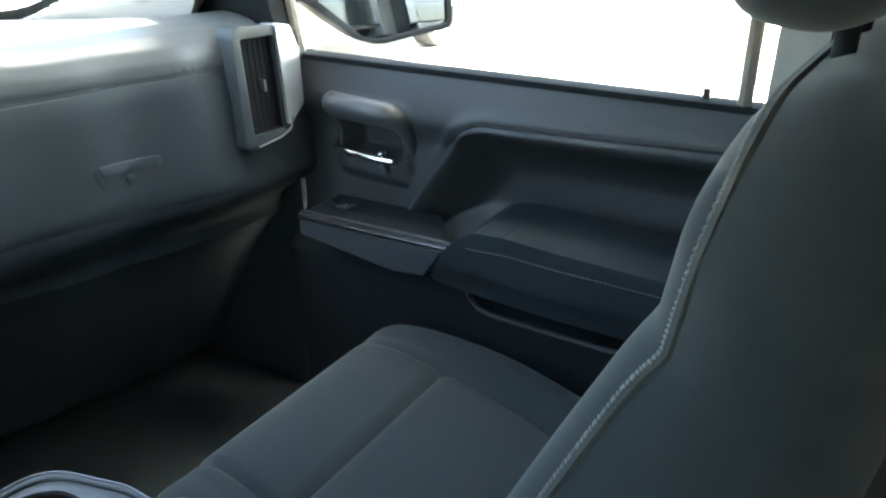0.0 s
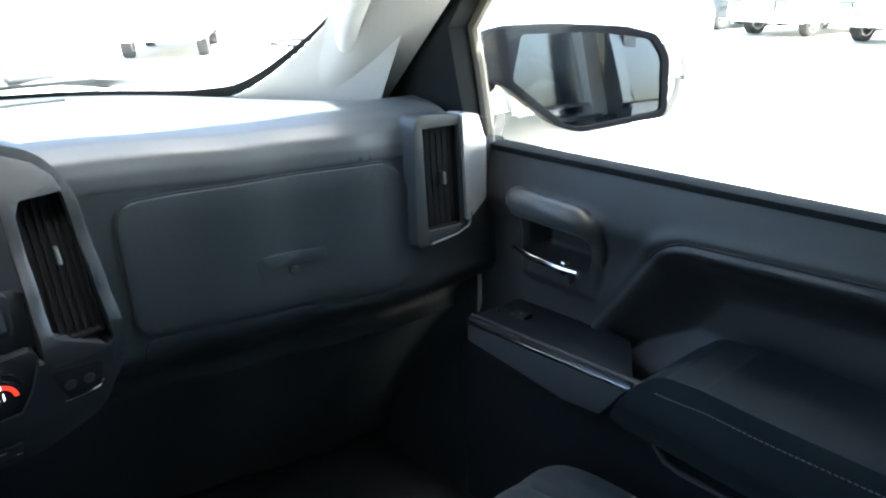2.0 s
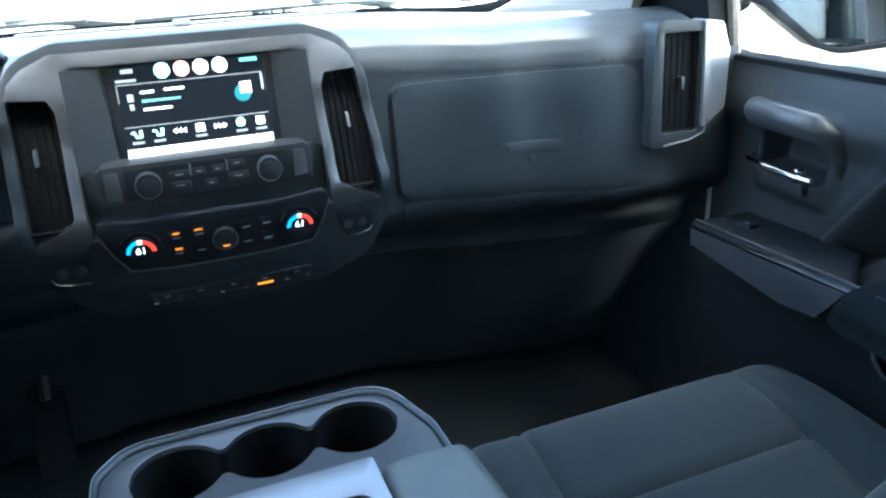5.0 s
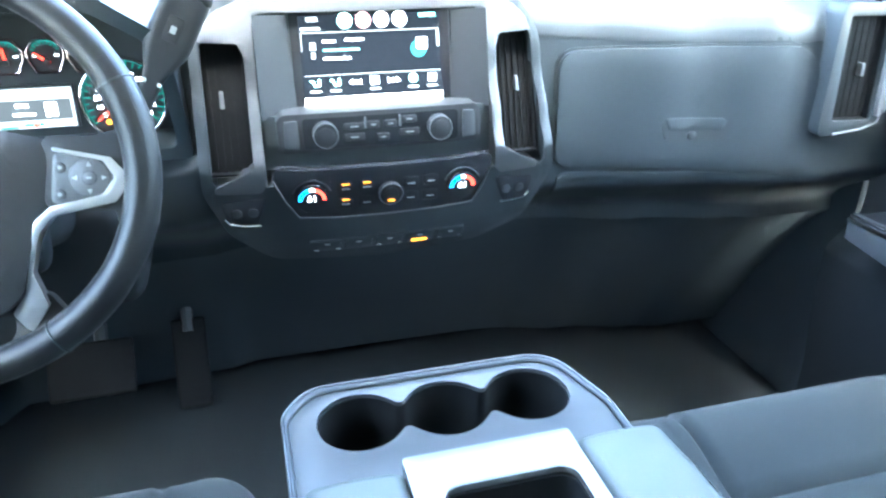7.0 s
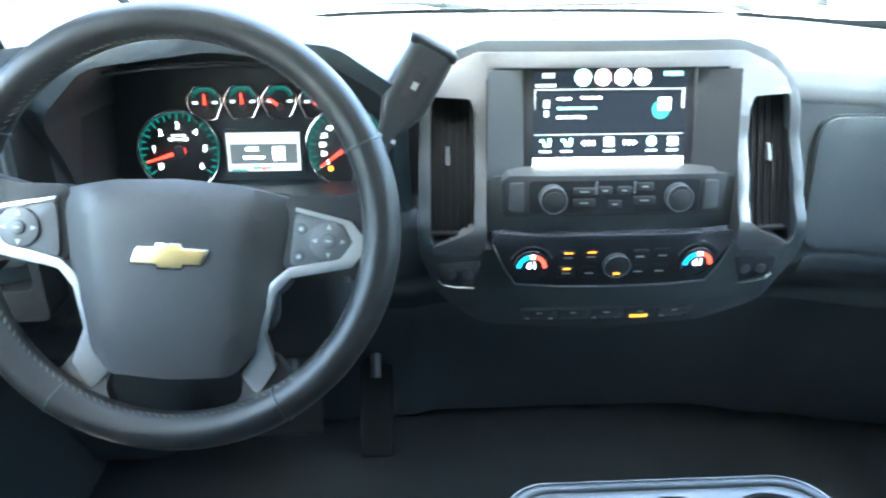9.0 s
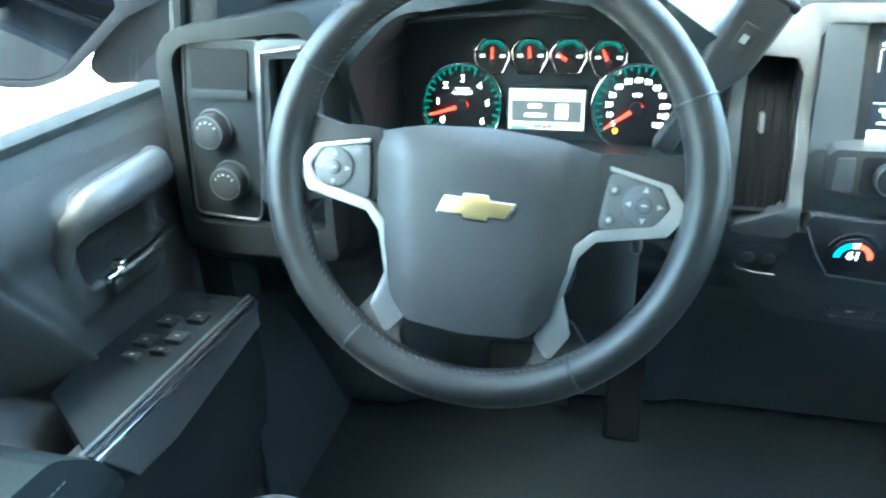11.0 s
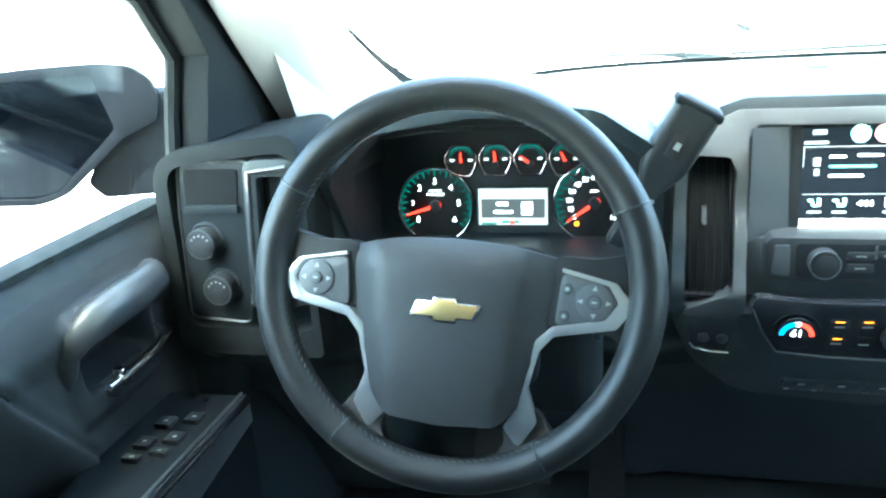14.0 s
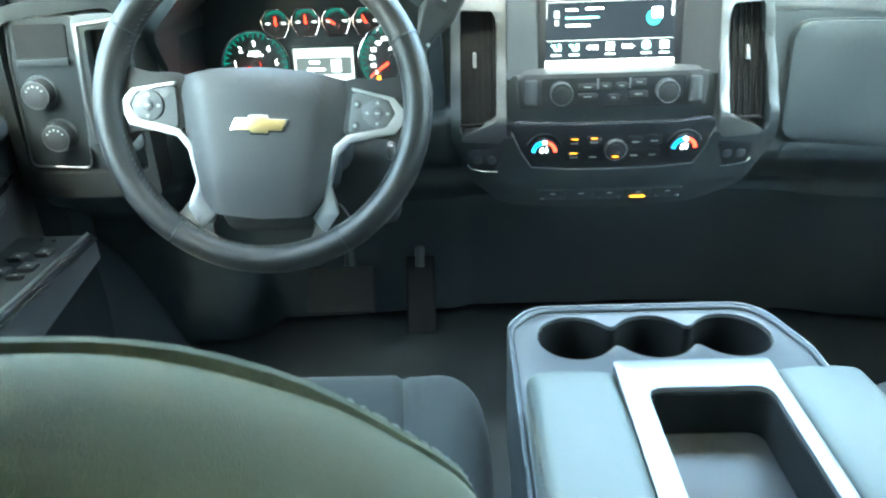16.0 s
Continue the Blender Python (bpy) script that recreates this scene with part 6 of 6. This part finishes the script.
# ---- outside of the truck itself, as its mirrors see it ----
def truck_side():
    for s in (1, -1):
        root = thing("truck_body_side", (s * 0.95, -2.5, 0.5), "dark painted flank of the truck with dark rear windows", "truck body", "truck flanks")
        low = rounded([(-4.6, 0.62), (-0.86, 0.55), (-0.86, 1.34), (-2.38, 1.34), (-2.40, 1.30), (-4.6, 1.28)], 0.03)
        part("panel", slab(low, yz(s, 0.945), 0.0, 0.03, bevel=0.01), "flank_paint", root)
        part("front_panel", slab(rect(-0.85, 0.55, 1.9, 1.25, 0.03), yz(s, 0.95), 0.0, 0.015, bevel=0.005), "flank_paint", root)
        lean = lambda y, z, d: Vector((s * (0.937 - d - 0.25 * max(0, z - 1.36)), y, z))
        for y0, y1 in ((-0.90, -1.78), (-1.83, -2.34)):
            part("rear_window", slab(rounded([(y1, 1.345), (y0, 1.345), (y0 - 0.03, 1.75), (y1 + 0.10, 1.75)], 0.03), lean, 0.0, 0.006, cut_v=[1.4, 1.5, 1.6]), "dark_tint", root)
        part("division_bar", slab([(-1.78, 1.345), (-1.83, 1.345), (-1.86, 1.75), (-1.72, 1.75)], lean, -0.002, 0.012, cut_v=[1.4, 1.5, 1.6]), "housing", root)
        part("pillar_cover", slab([(-0.80, 1.345), (-0.80, 1.75), (-0.935, 1.75), (-0.905, 1.345)], lambda y, z, d: Vector((s * (0.937 - d - 0.25 * max(0, z - 1.36)), y, z)), 0.0, 0.012, cut_v=[1.4, 1.5, 1.6]), "gloss", root)
        part("door_handle", rbox((s * 0.955, -0.98, 1.16), (0.03, 0.16, 0.03), 0.01, 3, 2), "chrome", root)
        part("rear_handle", rbox((s * 0.955, -2.05, 1.16), (0.03, 0.16, 0.03), 0.01, 3, 2), "chrome", root)


truck_side()


# ---- parked vehicles ----
def wheel_on(root, m, x, y, r, w=0.24):
    side = 1 if y > 0 else -1
    to = lambda a, c, d: m @ Vector((x + a, y + side * d, r + c))
    t = part("wheel", slab(circle(0, 0, r, 36), to, -w / 2, w / 2, [circle(0, 0, r * 0.66, 36)], bevel=0.03), "tyre", root)
    b = slab(circle(0, 0, r * 0.67, 32), to, -w / 2, w * 0.38, [circle(0, 0, r * 0.60, 32)], bevel=0.01)
    for k in range(6):
        a = k * math.pi / 3
        c, s = math.cos(a), math.sin(a)
        slab([(c * r * 0.12 - s * 0.035, s * r * 0.12 + c * 0.035), (c * r * 0.12 + s * 0.035, s * r * 0.12 - c * 0.035), (c * r * 0.62 + s * 0.03, s * r * 0.62 - c * 0.03), (c * r * 0.62 - s * 0.03, s * r * 0.62 + c * 0.03)], to, w * 0.22, w * 0.36, bm=b)
    slab(circle(0, 0, r * 0.16, 16), to, 0.0, w * 0.38, bm=b)
    part("rim", b, "rim", t, "alloy rim")
    part("brake_disc", slab(circle(0, 0, r * 0.58, 24), to, -0.02, 0.0), "black", t)


STYLES = {
    # outline of the body, belt height, windows, wheels, sizes
    "pickup": dict(L=5.8, W=1.98, belt=1.16, r=0.40, wx=(-1.72, 1.85),
                   out=[(-2.88, 0.62), (-2.90, 1.33), (-1.12, 1.35), (-1.02, 1.88), (-0.6, 1.92), (0.55, 1.90), (1.30, 1.36), (2.55, 1.27), (2.86, 1.15), (2.90, 0.55), (2.4, 0.42), (-2.3, 0.46)],
                   win=[[(-0.95, 1.40), (-0.92, 1.78), (-0.22, 1.80), (-0.22, 1.40)], [(-0.14, 1.40), (-0.14, 1.80), (0.52, 1.79), (1.02, 1.40)]]),
    "suv": dict(L=5.0, W=1.98, belt=1.16, r=0.37, wx=(-1.45, 1.45),
                out=[(-2.45, 0.55), (-2.48, 1.10), (-2.30, 1.68), (-2.1, 1.78), (0.0, 1.80), (0.45, 1.76), (1.15, 1.18), (2.15, 1.08), (2.45, 0.92), (2.50, 0.50), (2.2, 0.36), (-2.2, 0.40)],
                win=[[(-2.15, 1.18), (-2.08, 1.62), (-1.15, 1.66), (-1.15, 1.18)], [(-1.05, 1.18), (-1.05, 1.67), (-0.12, 1.67), (-0.12, 1.18)], [(-0.03, 1.18), (-0.03, 1.67), (0.38, 1.64), (0.92, 1.18)]]),
    "hatch": dict(L=4.4, W=1.82, belt=1.0, r=0.34, wx=(-1.32, 1.35),
                  out=[(-2.15, 0.50), (-2.18, 0.98), (-1.95, 1.42), (-1.7, 1.56), (0.0, 1.60), (0.45, 1.54), (1.15, 1.04), (1.95, 0.92), (2.17, 0.78), (2.20, 0.44), (1.9, 0.30), (-1.9, 0.34)],
                  win=[[(-1.80, 1.06), (-1.68, 1.40), (-0.95, 1.46), (-0.95, 1.06)], [(-0.87, 1.06), (-0.87, 1.47), (-0.02, 1.48), (-0.02, 1.06)], [(0.06, 1.06), (0.06, 1.48), (0.42, 1.44), (0.86, 1.06)]]),
}


STYLES["short_pickup"] = dict(STYLES["pickup"], wx=(-1.51, 1.63), out=[(x * 0.88, z) for x, z in STYLES["pickup"]["out"]], win=[[(x * 0.88, z) for x, z in w] for w in STYLES["pickup"]["win"]])


def vehicle(name, style, x, y, heading, paint, label, lower=None, category="car"):
    st = STYLES[style]
    m = Matrix.Translation((x, y, 0)) @ Matrix.Rotation(radians(heading), 4, "Z")
    root = thing(name, (x, y, 0), label, category, "parked vehicles")
    W, belt = st["W"], st["belt"]

    def to(a, z, d):
        return m @ Vector((a * (1 - 0.03 * max(0, abs(d / W - 0.5) * 2 - 0.7)), (d - W / 2) * (1 - 0.26 * max(0, z - belt) / 0.7), z))
    body = slab(rounded(st["out"], 0.12, 5), to, 0.0, W, bevel=0.06, seg=3, cut_v=[belt, belt + 0.2, belt + 0.4], cut_u=[-2, -1, 0, 1, 2])
    part("body", body, paint, root)
    if lower:
        k = max(p for p, z in st["out"]) / 2.9
        for d0, d1 in ((-0.006, 0.0), (W, W + 0.006)):
            part("lower_panel", slab([(p * k, z) for p, z in ((-2.86, 0.60), (-2.86, 0.86), (2.86, 0.86), (2.86, 0.55), (2.4, 0.44), (-2.3, 0.48))], to, d0, d1), lower, root, "brown lower paint")
        part("running_board", slab([(-1.0, 0.40), (1.25, 0.40), (1.25, 0.46), (-1.0, 0.46)], to, -0.16, 0.05, bevel=0.01), "chrome", root)
        part("running_board", slab([(-1.0, 0.40), (1.25, 0.40), (1.25, 0.46), (-1.0, 0.46)], to, W - 0.05, W + 0.16, bevel=0.01), "chrome", root)
    for w in st["win"]:
        for d0, d1 in ((-0.006, 0.01), (W - 0.01, W + 0.006)):
            part("window", slab(rounded(w, 0.05), to, d0, d1, cut_v=[belt + 0.2, belt + 0.4]), "car_glass", root)
    # windscreen and rear glass follow the outline's sloping edges
    def slope(a, c, inset):
        A, C = Vector(a), Vector(c)
        t = (C - A).normalized()
        n = Vector((-t.y, t.x))
        if n.y < 0:
            n = -n
        return lambda u, v, d: to((A + t * ((C - A).length * v) + n * (0.004 + d)).x, (A + t * ((C - A).length * v) + n * (0.004 + d)).y, inset + (W - 2 * inset) * u)
    o = st["out"]
    hood = {"pickup": (6, 5), "short_pickup": (6, 5), "suv": (6, 5), "hatch": (6, 5)}[style]
    part("windscreen", slab(rect(0.04, 0.08, 0.96, 0.92, 0.03), slope(o[hood[0]], o[hood[1]], 0.06), 0.0, 0.006), "car_glass", root)
    for wx in st["wx"]:
        for sgn in (-1, 1):
            wheel_on(root, m, wx, sgn * (W / 2 - 0.12), st["r"])
            part("wheel_arch", slab(circle(wx, st["r"], st["r"] * 1.18, 24, 0, math.pi) + circle(wx, st["r"], st["r"] * 1.02, 24, math.pi, 0), to, *((-0.012, 0.02) if sgn < 0 else (W - 0.02, W + 0.012))), "black", root)
    # face: grille bars, lamps, bumper
    xf = max(p for p, z in o)
    fr = lambda u, z, d: m @ Vector((xf - 0.03 + d, u, z))
    zt = {"pickup": 1.12, "short_pickup": 1.12, "suv": 0.98, "hatch": 0.80}[style]
    part("grille", slab(rect(-0.52, zt - 0.32, 0.52, zt, 0.05), fr, -0.05, 0.035), "black", root)
    for i in range(5):
        part("grille_bar", slab(rect(-0.50, zt - 0.29 + 0.06 * i, 0.50, zt - 0.265 + 0.06 * i), fr, 0.03, 0.055), "chrome", root)
    for sgn in (-1, 1):
        part("headlight", slab(rect(min(sgn * 0.56, sgn * 0.88), zt - 0.20, max(sgn * 0.56, sgn * 0.88), zt - 0.02, 0.03), fr, -0.06, 0.03, bevel=0.01), "mirror", root, "clear headlight")
        part("door_mirror", rbox(m @ Vector((0.80 if style != "hatch" else 0.72, sgn * (W / 2 + 0.10), belt + 0.10)), (0.20, 0.22, 0.16), 0.05, 3, 2), paint, root)
        for hx in ((-0.75, 0.25) if style != "hatch" else (-0.75, 0.15)):
            part("door_handle", slab(rect(hx, belt - 0.13, hx + 0.20, belt - 0.09, 0.01, 2), to, *((-0.03, 0.0) if sgn < 0 else (W, W + 0.03))), "chrome", root)
        for hx in (-1.06, -0.10, 0.98):
            part("door_gap", slab(rect(hx, 0.5, hx + 0.012, belt), to, *((-0.003, 0.0) if sgn < 0 else (W, W + 0.003))), "black", root)
    part("bumper", slab(rect(-W / 2 + 0.06, 0.42, W / 2 - 0.06, 0.62, 0.05), fr, -0.10, 0.07, bevel=0.02), "chrome" if "pickup" in style else paint, root)
    part("number_plate", slab(rect(-0.16, 0.46, 0.16, 0.56), fr, 0.07, 0.076), "paint_white", root)
    return root


# the near pickup's silver grey holds the shade of its flank
vehicle("pickup_truck", "short_pickup", 6.1, 4.95, 182, "paint_silver", "pickup with flank shade put into silver grey paint, brown lower panels and running boards", "paint_brown", "truck")
vehicle("suv", "suv", 23.0, 11.6, 168, "paint_dark", "dark blue sport utility car parked in a row")
vehicle("suv", "suv", 21.8, 8.4, 168, "paint_white", "white sport utility car parked in a row")
vehicle("suv", "suv", 20.8, 5.2, 168, "paint_silver", "silver sport utility car parked in a row")
vehicle("hatchback", "hatch", 1.5, 17.6, 4, "paint_orange", "copper orange crossover parked across the lot")
vehicle("pickup_truck", "pickup", 7.8, 19.0, -118, "paint_white", "white pickup with chrome barred grille", None, "truck")
vehicle("pickup_truck", "pickup", 10.6, 16.6, -122, "paint_white", "white pickup with chrome barred grille", None, "truck")


def light_pole():
    root = thing("lamp_post", (-0.25, 13.2, 0), "white steel lamp post on a round concrete base", "lamp post")
    b = bmesh.new()
    rings = []
    for i in range(9):
        a = i / 8 * math.pi / 2
        rings.append([b.verts.new((-0.25 + (0.32 * math.cos(a) + 0.001) * math.cos(2 * math.pi * j / 24), 13.2 + (0.32 * math.cos(a) + 0.001) * math.sin(2 * math.pi * j / 24), 0.55 * (i > 0) + 0.28 * math.sin(a))) for j in range(24)])
    for i in range(8):
        for j in range(24):
            b.faces.new((rings[i][j], rings[i][(j + 1) % 24], rings[i + 1][(j + 1) % 24], rings[i + 1][j]))
    part("base", b, "concrete", root, "rounded concrete base")
    part("post", tube([(-0.25, 13.2, 0.5), (-0.25, 13.2, 8.0)], [0.10, 0.07], 16), "paint_white", root)


light_pole()


def building():
    root = thing("building", (-17, 36, 0), "low tan building across the lot", "building")
    to = lambda x, z, d: Vector((-17 + x, 36 - d, z))
    part("wall", slab(rect(-5, 0, 5, 4.2), to, -8, 0.0, [rect(-3.6, 0.9, -1.2, 2.8), rect(1.0, 0.9, 3.6, 2.8)]), "building_wall", root)
    for x0, x1 in ((-3.6, -1.2), (1.0, 3.6)):
        part("window", slab(rect(x0, 0.9, x1, 2.8), to, -0.12, -0.08), "car_glass", root)
    part("roof", slab(rect(-5.3, 4.2, 5.3, 4.5), to, -8.3, 0.3), "paint_brown", root)


M["building_wall"] = mat("tan_render", (0.42, 0.30, 0.19), 0.9, scale=4, vary=0.1, bump=0.3, fine=60)
building()
